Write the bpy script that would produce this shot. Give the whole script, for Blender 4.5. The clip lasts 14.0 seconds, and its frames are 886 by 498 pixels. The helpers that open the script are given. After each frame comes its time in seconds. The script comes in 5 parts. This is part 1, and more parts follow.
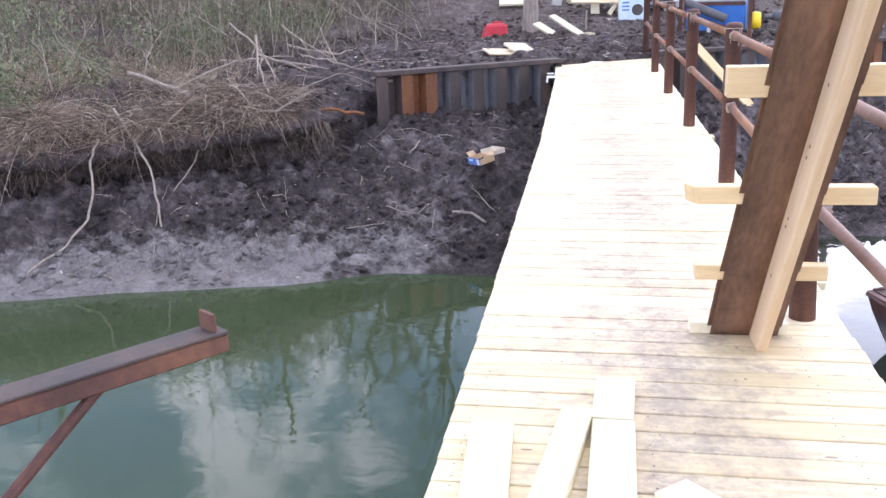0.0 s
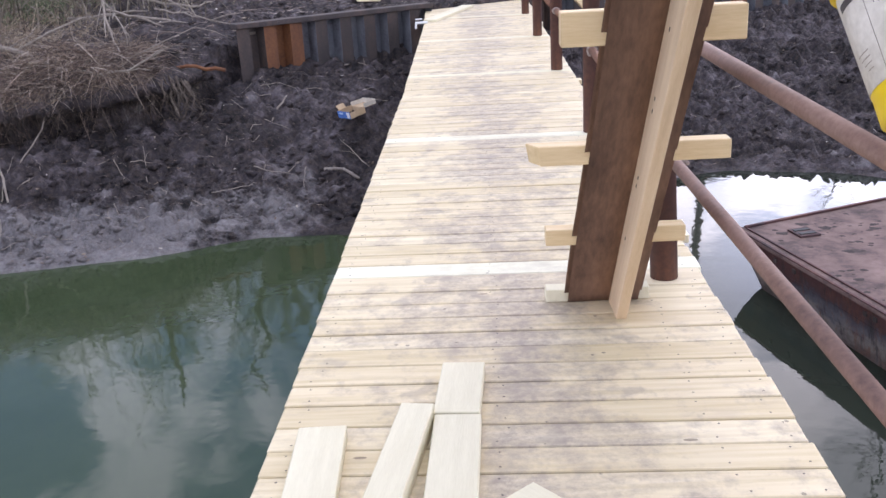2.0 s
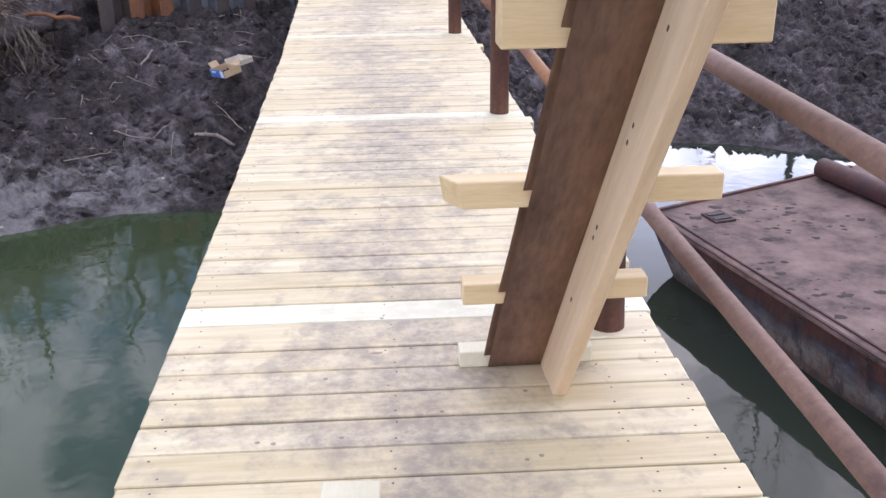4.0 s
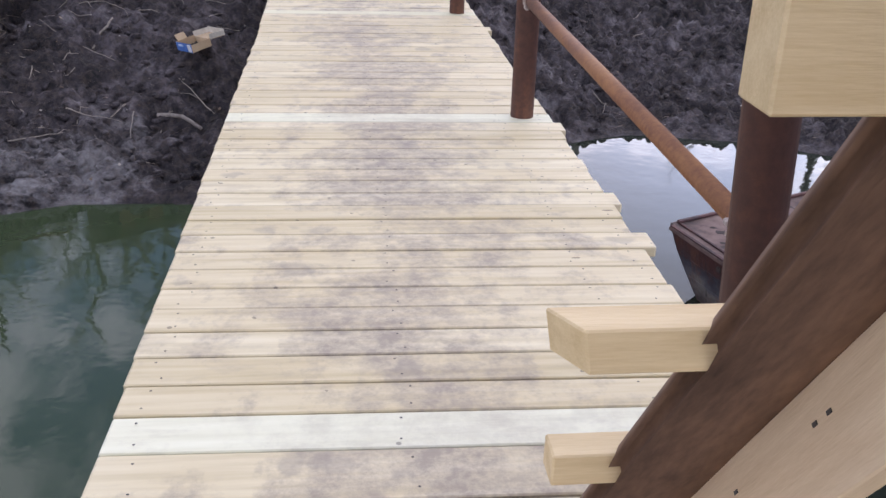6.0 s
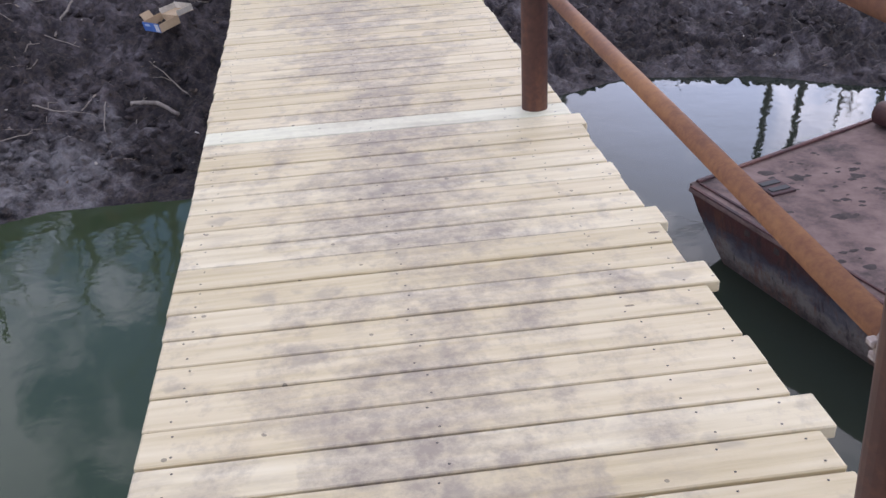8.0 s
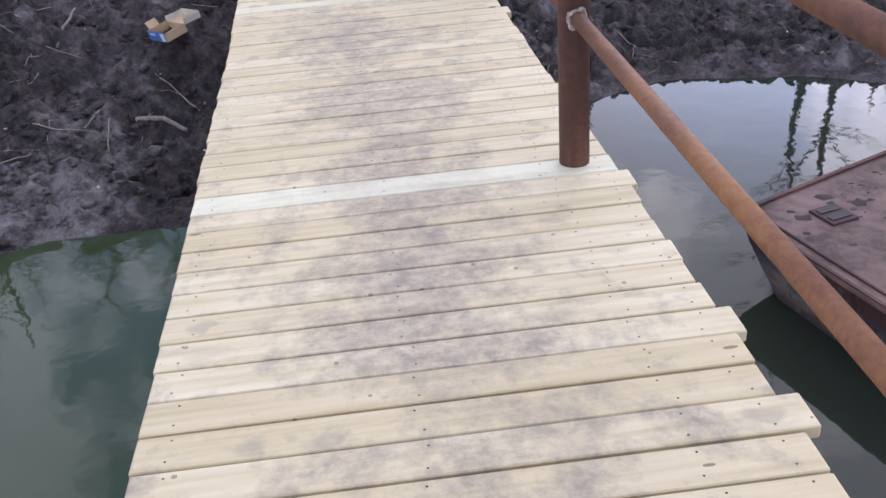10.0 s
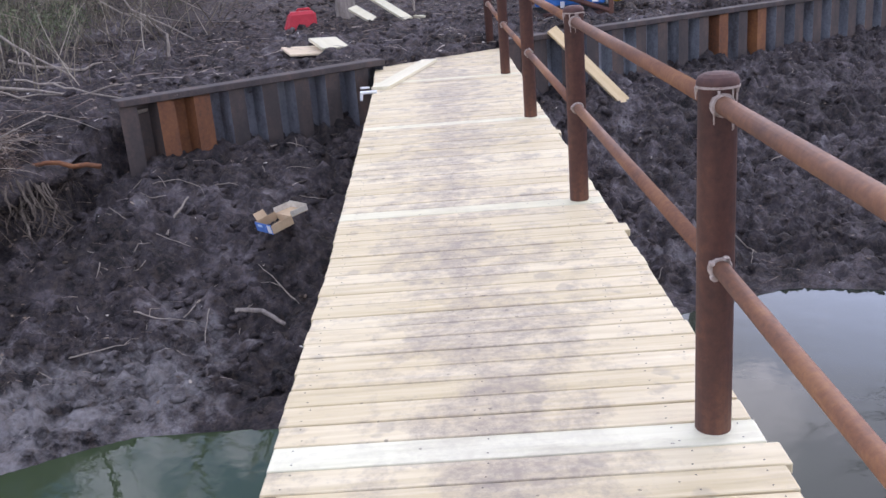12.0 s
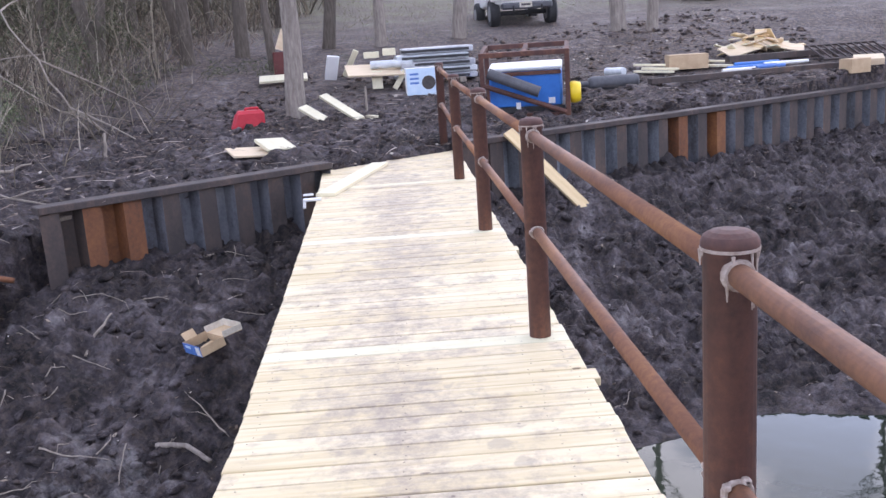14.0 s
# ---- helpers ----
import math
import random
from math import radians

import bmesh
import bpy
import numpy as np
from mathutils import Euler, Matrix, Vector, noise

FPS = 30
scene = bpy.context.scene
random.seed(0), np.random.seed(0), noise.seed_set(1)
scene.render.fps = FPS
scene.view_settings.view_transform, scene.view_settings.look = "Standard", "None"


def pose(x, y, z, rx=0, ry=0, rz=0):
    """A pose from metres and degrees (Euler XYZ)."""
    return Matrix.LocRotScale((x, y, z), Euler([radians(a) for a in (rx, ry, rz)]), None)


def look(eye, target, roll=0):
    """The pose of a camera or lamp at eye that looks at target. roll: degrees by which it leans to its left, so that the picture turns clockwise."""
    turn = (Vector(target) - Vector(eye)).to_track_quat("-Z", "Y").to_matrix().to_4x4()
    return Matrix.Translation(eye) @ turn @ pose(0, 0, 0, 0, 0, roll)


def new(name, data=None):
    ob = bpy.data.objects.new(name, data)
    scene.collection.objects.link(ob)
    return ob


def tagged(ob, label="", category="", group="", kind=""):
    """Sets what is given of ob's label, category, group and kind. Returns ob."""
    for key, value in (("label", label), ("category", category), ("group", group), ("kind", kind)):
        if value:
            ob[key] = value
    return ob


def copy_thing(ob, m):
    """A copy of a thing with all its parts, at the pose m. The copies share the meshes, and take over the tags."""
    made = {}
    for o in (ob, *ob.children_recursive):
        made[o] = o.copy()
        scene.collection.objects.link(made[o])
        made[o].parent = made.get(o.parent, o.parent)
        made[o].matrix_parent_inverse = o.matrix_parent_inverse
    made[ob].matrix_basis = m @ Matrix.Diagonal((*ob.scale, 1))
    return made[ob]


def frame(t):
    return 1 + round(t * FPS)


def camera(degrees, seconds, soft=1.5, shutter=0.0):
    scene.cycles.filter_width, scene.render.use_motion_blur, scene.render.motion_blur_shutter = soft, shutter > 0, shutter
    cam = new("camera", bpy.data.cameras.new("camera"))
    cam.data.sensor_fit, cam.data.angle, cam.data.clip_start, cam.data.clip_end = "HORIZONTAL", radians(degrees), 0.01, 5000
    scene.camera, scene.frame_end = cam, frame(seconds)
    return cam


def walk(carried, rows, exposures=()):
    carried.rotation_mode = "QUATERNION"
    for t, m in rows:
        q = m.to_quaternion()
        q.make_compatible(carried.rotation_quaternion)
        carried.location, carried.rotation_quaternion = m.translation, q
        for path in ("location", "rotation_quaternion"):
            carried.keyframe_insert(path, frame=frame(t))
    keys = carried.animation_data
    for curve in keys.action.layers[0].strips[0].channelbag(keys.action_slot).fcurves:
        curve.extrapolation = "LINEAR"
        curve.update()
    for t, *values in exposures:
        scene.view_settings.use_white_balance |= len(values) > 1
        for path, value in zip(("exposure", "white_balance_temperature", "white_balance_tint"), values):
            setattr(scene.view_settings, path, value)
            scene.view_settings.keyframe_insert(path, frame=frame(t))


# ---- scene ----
cam = camera(50.2, 14.0)
PATH = [
    (0, (0.488, -3.989, 1.432), (0.18, -2.09, 0.886), -1.8),
    (0.5, (0.508, -3.94, 1.433), (0.293, -2.01, 0.956), -2.4),
    (1, (0.577, -3.869, 1.417), (0.386, -1.953, 0.878), -2.8),
    (1.5, (0.635, -3.72, 1.414), (0.543, -1.811, 0.825), -3.2),
    (2, (0.669, -3.579, 1.41), (0.581, -1.694, 0.75), -3.3),
    (2.5, (0.619, -3.345, 1.392), (0.592, -1.484, 0.659), -2.9),
    (3, (0.58, -3.154, 1.416), (0.698, -1.291, 0.698), -2.3),
    (3.5, (0.638, -2.865, 1.383), (0.752, -0.982, 0.719), -2.3),
    (4, (0.661, -2.625, 1.376), (0.806, -0.783, 0.61), -0.7),
    (4.2, (0.656, -2.483, 1.349), (0.788, -0.632, 0.602), -0.1),
    (6.3, (0.55, -1.527, 1.258), (0.766, 0.267, 0.401), 1.6),
    (6.5, (0.544, -1.461, 1.26), (0.726, 0.308, 0.344), 0.4),
    (7, (0.575, -1.27, 1.307), (0.674, 0.496, 0.373), -0.3),
    (7.5, (0.545, -1.146, 1.361), (0.67, 0.597, 0.388), -1.8),
    (7.7, (0.539, -1.112, 1.374), (0.733, 0.647, 0.442), -2.7),
    (9.8, (0.604, -0.47, 1.453), (0.79, 1.204, 0.374), -5.3),
    (10, (0.635, -0.399, 1.451), (0.788, 1.341, 0.476), -4.8),
    (10.5, (0.668, -0.251, 1.459), (0.832, 1.481, 0.472), -5.8),
    (11, (0.593, -0.129, 1.487), (0.739, 1.68, 0.646), -6.4),
    (11.5, (0.592, -0.017, 1.524), (0.643, 1.853, 0.818), -6.7),
    (12, (0.644, 0.094, 1.516), (0.628, 1.994, 0.891), -4.6),
    (12.5, (0.637, 0.282, 1.523), (0.616, 2.201, 0.962), -4.2),
    (13, (0.631, 0.462, 1.542), (0.69, 2.399, 1.049), -5.0),
    (13.5, (0.697, 0.663, 1.553), (0.698, 2.619, 1.136), -4.7),
    (14, (0.755, 0.875, 1.531), (0.84, 2.823, 1.086), -3.9),
]
walk(cam, [(t, look(eye, target, roll)) for t, eye, target, roll in PATH],
     exposures=[(t, ev + 1.46, k + 490, 24) for t, ev, k in ((0, 0.56, 6500), (0.5, 0.13, 6500), (1.0, 0.10, 6500), (1.5, 0.0, 6500), (4.2, 0.02, 6500), (6.3, -0.40, 6450),
                                                        (7.7, -0.42, 6380), (10.5, -0.28, 6290), (12.5, -0.01, 6270), (14, 0.17, 6250))])

# ---- world and light: bright overcast, thin cloud ahead ----
SUN_DIR = Vector((0.42, 0.80, 0.46)).normalized()
world = bpy.data.worlds.new("world")
scene.world = world
world.use_nodes = True
wn, wl = world.node_tree.nodes, world.node_tree.links
bg = wn["Background"]
sky = wn.new("ShaderNodeTexSky")
sky.sky_type, sky.sun_disc = "NISHITA", False
sky.sun_elevation, sky.sun_rotation = math.asin(SUN_DIR.z), math.atan2(SUN_DIR.x, SUN_DIR.y)
tc = wn.new("ShaderNodeTexCoord")
cloud = wn.new("ShaderNodeTexNoise")
cloud.inputs["Scale"].default_value, cloud.inputs["Detail"].default_value = 7.0, 8
ramp = wn.new("ShaderNodeValToRGB")
ramp.color_ramp.elements[0].position, ramp.color_ramp.elements[1].position = 0.46, 0.56
mixer = wn.new("ShaderNodeMix")
mixer.data_type = "RGBA"
wl.new(tc.outputs["Generated"], cloud.inputs["Vector"])
wl.new(cloud.outputs["Fac"], ramp.inputs["Fac"])
# thin bright cloud low down, broken cloud with blue gaps higher up
sepw = wn.new("ShaderNodeSeparateXYZ")
wl.new(tc.outputs["Generated"], sepw.inputs[0])
low = wn.new("ShaderNodeMapRange")
low.inputs[1].default_value, low.inputs[2].default_value, low.inputs[3].default_value, low.inputs[4].default_value = 0.10, 0.40, 1.0, 0.0
wl.new(sepw.outputs[2], low.inputs[0])
tint = wn.new("ShaderNodeMix")
tint.data_type = "RGBA"
tint.inputs[6].default_value, tint.inputs[7].default_value = (6.9, 8.0, 9.9, 1), (8.2, 9.3, 11.2, 1)
wl.new(low.outputs[0], tint.inputs[0])
wl.new(tint.outputs[2], mixer.inputs[7])
cover = wn.new("ShaderNodeMath")
cover.operation, cover.use_clamp = "MAXIMUM", True
wl.new(ramp.outputs["Color"], cover.inputs[0])
wl.new(low.outputs[0], cover.inputs[1])
wl.new(cover.outputs[0], mixer.inputs[0])
blue = wn.new("ShaderNodeMix")
blue.data_type, blue.blend_type = "RGBA", "DARKEN"
blue.inputs[0].default_value, blue.inputs[7].default_value = 1.0, (1.1, 2.15, 3.9, 1)
wl.new(sky.outputs["Color"], blue.inputs[6])
wl.new(blue.outputs[2], mixer.inputs[6])
# bright haze low under the veiled sun
dot = wn.new("ShaderNodeVectorMath")
dot.operation = "DOT_PRODUCT"
dot.inputs[1].default_value = Vector((0.42, 0.80, 0.10)).normalized()
wl.new(tc.outputs["Generated"], dot.inputs[0])
glow = wn.new("ShaderNodeMapRange")
glow.interpolation_type = "SMOOTHSTEP"
glow.inputs[1].default_value, glow.inputs[2].default_value, glow.inputs[3].default_value, glow.inputs[4].default_value = 0.915, 1.0, 0.0, 1.0
wl.new(dot.outputs["Value"], glow.inputs[0])
thin = wn.new("ShaderNodeMapRange")
thin.inputs[1].default_value, thin.inputs[2].default_value, thin.inputs[3].default_value, thin.inputs[4].default_value = 0.46, 0.62, 0.0, 1.0
wl.new(cloud.outputs["Fac"], thin.inputs[0])
lit = wn.new("ShaderNodeMix")
lit.data_type, lit.blend_type = "RGBA", "ADD"
veil = wn.new("ShaderNodeMix")
veil.data_type = "RGBA"
veil.inputs[6].default_value, veil.inputs[7].default_value = (2.0, 4.4, 9.0, 1), (10.5, 12.2, 14.8, 1)
wl.new(thin.outputs[0], veil.inputs[0])
wl.new(veil.outputs[2], lit.inputs[7])
wl.new(glow.outputs[0], lit.inputs[0])
wl.new(mixer.outputs[2], lit.inputs[6])
wl.new(lit.outputs[2], bg.inputs["Color"])
bg.inputs["Strength"].default_value = 0.105
sun = new("sun", bpy.data.lights.new("sun", "SUN"))
sun.data.energy, sun.data.angle, sun.data.color = 0.55, radians(60), (1.0, 0.97, 0.94)
sun.matrix_world = look(SUN_DIR * 50, (0, 0, 0))


# ---- materials ----
def material(name, rough=0.7, metal=0.0):
    m = bpy.data.materials.new(name)
    m.use_nodes = True
    b = m.node_tree.nodes["Principled BSDF"]
    b.inputs["Roughness"].default_value, b.inputs["Metallic"].default_value = rough, metal
    return m, m.node_tree.nodes, m.node_tree.links, b


def ramp_node(n, stops):
    r = n.new("ShaderNodeValToRGB")
    e = r.color_ramp.elements
    while len(e) < len(stops):
        e.new(0.5)
    for k, (p, c) in enumerate(stops):
        e[k].position, e[k].color = p, (*c, 1)
    return r


def noise_node(n, l, vec, scale, detail=4, stretch=None, rough=0.6):
    t = n.new("ShaderNodeTexNoise")
    t.inputs["Scale"].default_value, t.inputs["Detail"].default_value, t.inputs["Roughness"].default_value = scale, detail, rough
    if stretch:
        mp = n.new("ShaderNodeMapping")
        mp.inputs["Scale"].default_value = stretch
        l.new(vec, mp.inputs["Vector"])
        vec = mp.outputs["Vector"]
    l.new(vec, t.inputs["Vector"])
    return t.outputs["Fac"]


def mix(n, l, fac, a, b, kind="MIX"):
    x = n.new("ShaderNodeMix")
    x.data_type, x.blend_type = "RGBA", kind
    for sock, v in ((x.inputs[0], fac), (x.inputs[6], a), (x.inputs[7], b)):
        if isinstance(v, (int, float)):
            sock.default_value = v
        elif isinstance(v, tuple):
            sock.default_value = (*v, 1)
        else:
            l.new(v, sock)
    return x.outputs[2]


def maths(n, l, op, a, b=0.0, clamp=False):
    x = n.new("ShaderNodeMath")
    x.operation, x.use_clamp = op, clamp
    for sock, v in zip(x.inputs, (a, b)):
        if isinstance(v, (int, float)):
            sock.default_value = v
        else:
            l.new(v, sock)
    return x.outputs[0]


def bump(n, l, b, height, strength, dist):
    x = n.new("ShaderNodeBump")
    x.inputs["Strength"].default_value, x.inputs["Distance"].default_value = strength, dist
    l.new(height, x.inputs["Height"])
    l.new(x.outputs["Normal"], b.inputs["Normal"])


def where(n):
    return n.new("ShaderNodeNewGeometry").outputs["Position"]


def local(n):
    return n.new("ShaderNodeTexCoord").outputs["Object"]


def simple(name, c1, c2, scale=8.0, rough=0.7, metal=0.0, bump_s=0.2, stretch=None, by_object=0.0, fine=60.0):
    """Two tones mottled at two scales, with a fine relief."""
    m, n, l, b = material(name, rough, metal)
    v = local(n)
    f = noise_node(n, l, v, scale, 5, stretch)
    g = noise_node(n, l, v, fine, 3, stretch)
    both = maths(n, l, "ADD", maths(n, l, "MULTIPLY", f, 0.7), maths(n, l, "MULTIPLY", g, 0.3))
    r = ramp_node(n, [(0.32, c1), (0.68, c2)])
    l.new(both, r.inputs["Fac"])
    col = r.outputs["Color"]
    if by_object:
        rnd = n.new("ShaderNodeObjectInfo").outputs["Random"]
        col = mix(n, l, maths(n, l, "MULTIPLY", rnd, by_object), col, tuple(0.45 * x for x in c1))
    l.new(col, b.inputs["Base Color"])
    bump(n, l, b, both, bump_s, 0.01)
    return m


def deck_wood(name, pale):
    m, n, l, b = material(name, 0.62)
    pos = where(n)
    rnd = n.new("ShaderNodeObjectInfo").outputs["Random"]
    shift = n.new("ShaderNodeVectorMath")
    shift.operation = "MULTIPLY_ADD"
    comb = n.new("ShaderNodeCombineXYZ")
    for k in range(3):
        l.new(rnd, comb.inputs[k])
    l.new(comb.outputs[0], shift.inputs[0])
    shift.inputs[1].default_value = (37, 17, 5)
    l.new(pos, shift.inputs[2])
    v = shift.outputs[0]
    grain = noise_node(n, l, v, 7, 5, (0.30, 4.5, 3.0), 0.5)
    r = ramp_node(n, [(0.25, (0.57, 0.47, 0.285)), (0.50, (0.68, 0.58, 0.385)), (0.75, (0.755, 0.665, 0.475))]) if not pale else \
        ramp_node(n, [(0.28, (0.66, 0.630, 0.45)), (0.50, (0.73, 0.70, 0.52)), (0.75, (0.78, 0.75, 0.575))])
    l.new(grain, r.inputs["Fac"])
    col = r.outputs["Color"]
    tone = ramp_node(n, [(0.0, (0.90, 0.86, 0.78)), (0.5, (1.0, 0.97, 0.93)), (1.0, (1.06, 1.06, 1.06))])
    l.new(rnd, tone.inputs["Fac"])
    col = mix(n, l, 1.0, col, tone.outputs["Color"], "MULTIPLY")
    # small knots
    vor = n.new("ShaderNodeTexVoronoi")
    vor.inputs["Scale"].default_value = 2.6
    mp = n.new("ShaderNodeMapping")
    mp.inputs["Scale"].default_value = (0.8, 2.4, 1.0)
    l.new(v, mp.inputs["Vector"])
    l.new(mp.outputs[0], vor.inputs["Vector"])
    knot = maths(n, l, "LESS_THAN", vor.outputs["Distance"], 0.045)
    col = mix(n, l, maths(n, l, "MULTIPLY", knot, 0.75), col, (0.14, 0.09, 0.05))
    # trodden mud along the walking line
    sep = n.new("ShaderNodeSeparateXYZ")
    l.new(pos, sep.inputs[0])
    off = maths(n, l, "ABSOLUTE", maths(n, l, "SUBTRACT", sep.outputs[0], 0.74))
    band = maths(n, l, "SUBTRACT", 1.0, maths(n, l, "DIVIDE", off, 0.60), True)
    fine = noise_node(n, l, pos, 34, 4, None, 0.7)
    blot = noise_node(n, l, pos, 1.7, 3, (1.0, 0.7, 1.0), 0.5)
    patch = noise_node(n, l, pos, 7.0, 6, (1.0, 0.85, 1.0), 0.64)
    s = maths(n, l, "ADD", maths(n, l, "MULTIPLY", blot, 0.42), maths(n, l, "ADD", maths(n, l, "MULTIPLY", patch, 0.62), maths(n, l, "MULTIPLY", fine, 0.10)))
    s = maths(n, l, "ADD", s, maths(n, l, "ADD", maths(n, l, "MULTIPLY", band, 0.17), maths(n, l, "MULTIPLY", maths(n, l, "SUBTRACT", rnd, 0.5), 0.07)))
    stain = ramp_node(n, [(0.600, (0, 0, 0)), (0.655, (0.38, 0.38, 0.38)), (0.71, (0.72, 0.72, 0.72)), (0.80, (1, 1, 1))])
    l.new(s, stain.inputs["Fac"])
    mott = ramp_node(n, [(0.38, (0.48, 0.48, 0.48)), (0.58, (1, 1, 1))])
    l.new(noise_node(n, l, pos, 17.0, 6, None, 0.75), mott.inputs["Fac"])
    amount = maths(n, l, "MULTIPLY", maths(n, l, "MULTIPLY", stain.outputs["Color"], mott.outputs["Color"]), 0.30 if pale else 0.88)
    col = mix(n, l, amount, col, (0.300, 0.242, 0.190))
    # smudges trodden off the walking line
    wob = n.new("ShaderNodeVectorMath")
    wob.operation = "MULTIPLY_ADD"
    wn_ = n.new("ShaderNodeTexNoise")
    wn_.inputs["Scale"].default_value, wn_.inputs["Detail"].default_value = 11.0, 4
    l.new(pos, wn_.inputs["Vector"])
    l.new(wn_.outputs["Color"], wob.inputs[0])
    wob.inputs[1].default_value = (0.16, 0.16, 0.0)
    l.new(pos, wob.inputs[2])
    smv = n.new("ShaderNodeTexVoronoi")
    smv.inputs["Scale"].default_value = 5.5
    l.new(wob.outputs[0], smv.inputs["Vector"])
    spot = ramp_node(n, [(0.20, (1, 1, 1)), (0.30, (0, 0, 0))])
    l.new(smv.outputs["Distance"], spot.inputs["Fac"])
    gate = ramp_node(n, [(0.50, (0, 0, 0)), (0.56, (1, 1, 1))])
    l.new(noise_node(n, l, pos, 3.1, 3), gate.inputs["Fac"])
    col = mix(n, l, maths(n, l, "MULTIPLY", maths(n, l, "MULTIPLY", spot.outputs["Color"], gate.outputs["Color"]), 0.16 if pale else 0.42), col, (0.27, 0.225, 0.185))
    # dark specks of dropped mud
    spk = n.new("ShaderNodeTexVoronoi")
    spk.inputs["Scale"].default_value = 8.5
    l.new(pos, spk.inputs["Vector"])
    dots = maths(n, l, "MULTIPLY", maths(n, l, "LESS_THAN", spk.outputs["Distance"], 0.062), maths(n, l, "GREATER_THAN", noise_node(n, l, pos, 2.2, 3), 0.47))
    col = mix(n, l, maths(n, l, "MULTIPLY", dots, 0.6), col, (0.10, 0.075, 0.06))
    # scuffs over the whole board
    scuff = noise_node(n, l, v, 6.0, 5, (0.6, 1.4, 1), 0.7)
    sc = ramp_node(n, [(0.54, (0, 0, 0)), (0.66, (1, 1, 1))])
    l.new(scuff, sc.inputs["Fac"])
    col = mix(n, l, maths(n, l, "MULTIPLY", sc.outputs["Color"], 0.22), col, (0.36, 0.29, 0.22))
    l.new(col, b.inputs["Base Color"])
    bump(n, l, b, maths(n, l, "ADD", grain, maths(n, l, "MULTIPLY", fine, 0.4)), 0.25, 0.006)
    return m


def mud_material():
    m, n, l, b = material("mud", 0.8)
    pos = where(n)
    sep = n.new("ShaderNodeSeparateXYZ")
    l.new(pos, sep.inputs[0])
    big = noise_node(n, l, pos, 0.9, 5, None, 0.62)
    mid = noise_node(n, l, pos, 4.5, 6, None, 0.7)
    fine = noise_node(n, l, pos, 26, 5, None, 0.75)
    wet = ramp_node(n, [(0.43, (0.010, 0.008, 0.009)), (0.51, (0.044, 0.036, 0.039)), (0.57, (0.105, 0.090, 0.095)), (0.64, (0.175, 0.153, 0.160))])
    l.new(maths(n, l, "ADD", maths(n, l, "MULTIPLY", big, 0.35), maths(n, l, "ADD", maths(n, l, "MULTIPLY", mid, 0.48), maths(n, l, "MULTIPLY", fine, 0.17))), wet.inputs["Fac"])
    col = wet.outputs["Color"]
    # grey silt left by the falling water, mostly in a strip along the shore
    silt = ramp_node(n, [(0.36, (0.080, 0.073, 0.074)), (0.66, (0.28, 0.262, 0.260))])
    l.new(maths(n, l, "ADD", maths(n, l, "MULTIPLY", fine, 0.5), maths(n, l, "MULTIPLY", mid, 0.5)), silt.inputs["Fac"])
    low = maths(n, l, "DIVIDE", maths(n, l, "SUBTRACT", -1.36, sep.outputs[2]), 0.34, True)
    west = maths(n, l, "DIVIDE", maths(n, l, "SUBTRACT", -0.2, sep.outputs[0]), 3.0, True)
    k = maths(n, l, "ADD", maths(n, l, "MULTIPLY", low, maths(n, l, "ADD", 0.01, maths(n, l, "MULTIPLY", west, 0.23))), maths(n, l, "ADD", maths(n, l, "MULTIPLY", big, 0.55), maths(n, l, "MULTIPLY", mid, 0.45)))
    kr = ramp_node(n, [(0.58, (0, 0, 0)), (0.70, (1, 1, 1))])
    l.new(k, kr.inputs["Fac"])
    col = mix(n, l, kr.outputs["Color"], col, silt.outputs["Color"])
    # leaf litter and dry grass on the upper ground
    up = maths(n, l, "DIVIDE", maths(n, l, "SUBTRACT", sep.outputs[2], 0.0), 0.8, True)
    lit = noise_node(n, l, pos, 14, 5, None, 0.8)
    litr = ramp_node(n, [(0.47, (0, 0, 0)), (0.60, (1, 1, 1))])
    l.new(lit, litr.inputs["Fac"])
    col = mix(n, l, maths(n, l, "MULTIPLY", maths(n, l, "MULTIPLY", litr.outputs["Color"], maths(n, l, "ADD", up, 0.30)), 0.72), col, (0.185, 0.132, 0.100))
    field = maths(n, l, "DIVIDE", maths(n, l, "SUBTRACT", maths(n, l, "ADD", sep.outputs[1], maths(n, l, "MULTIPLY", big, 9.0)), 30.5), 9.0, True)
    gr = ramp_node(n, [(0.32, (0.085, 0.068, 0.055)), (0.50, (0.135, 0.116, 0.082)), (0.66, (0.12, 0.145, 0.062))])
    l.new(maths(n, l, "ADD", maths(n, l, "MULTIPLY", mid, 0.5), maths(n, l, "MULTIPLY", big, 0.5)), gr.inputs["Fac"])
    col = mix(n, l, maths(n, l, "MULTIPLY", field, 0.9), col, gr.outputs["Color"])
    l.new(col, b.inputs["Base Color"])
    rr = n.new("ShaderNodeMapRange")
    rr.inputs[3].default_value, rr.inputs[4].default_value = 0.62, 0.95
    l.new(mid, rr.inputs[0])
    l.new(rr.outputs[0], b.inputs["Roughness"])
    b.inputs["Specular IOR Level"].default_value = 0.3
    bump(n, l, b, maths(n, l, "ADD", maths(n, l, "MULTIPLY", mid, 0.8), maths(n, l, "MULTIPLY", fine, 0.3)), 1.0, 0.07)
    return m


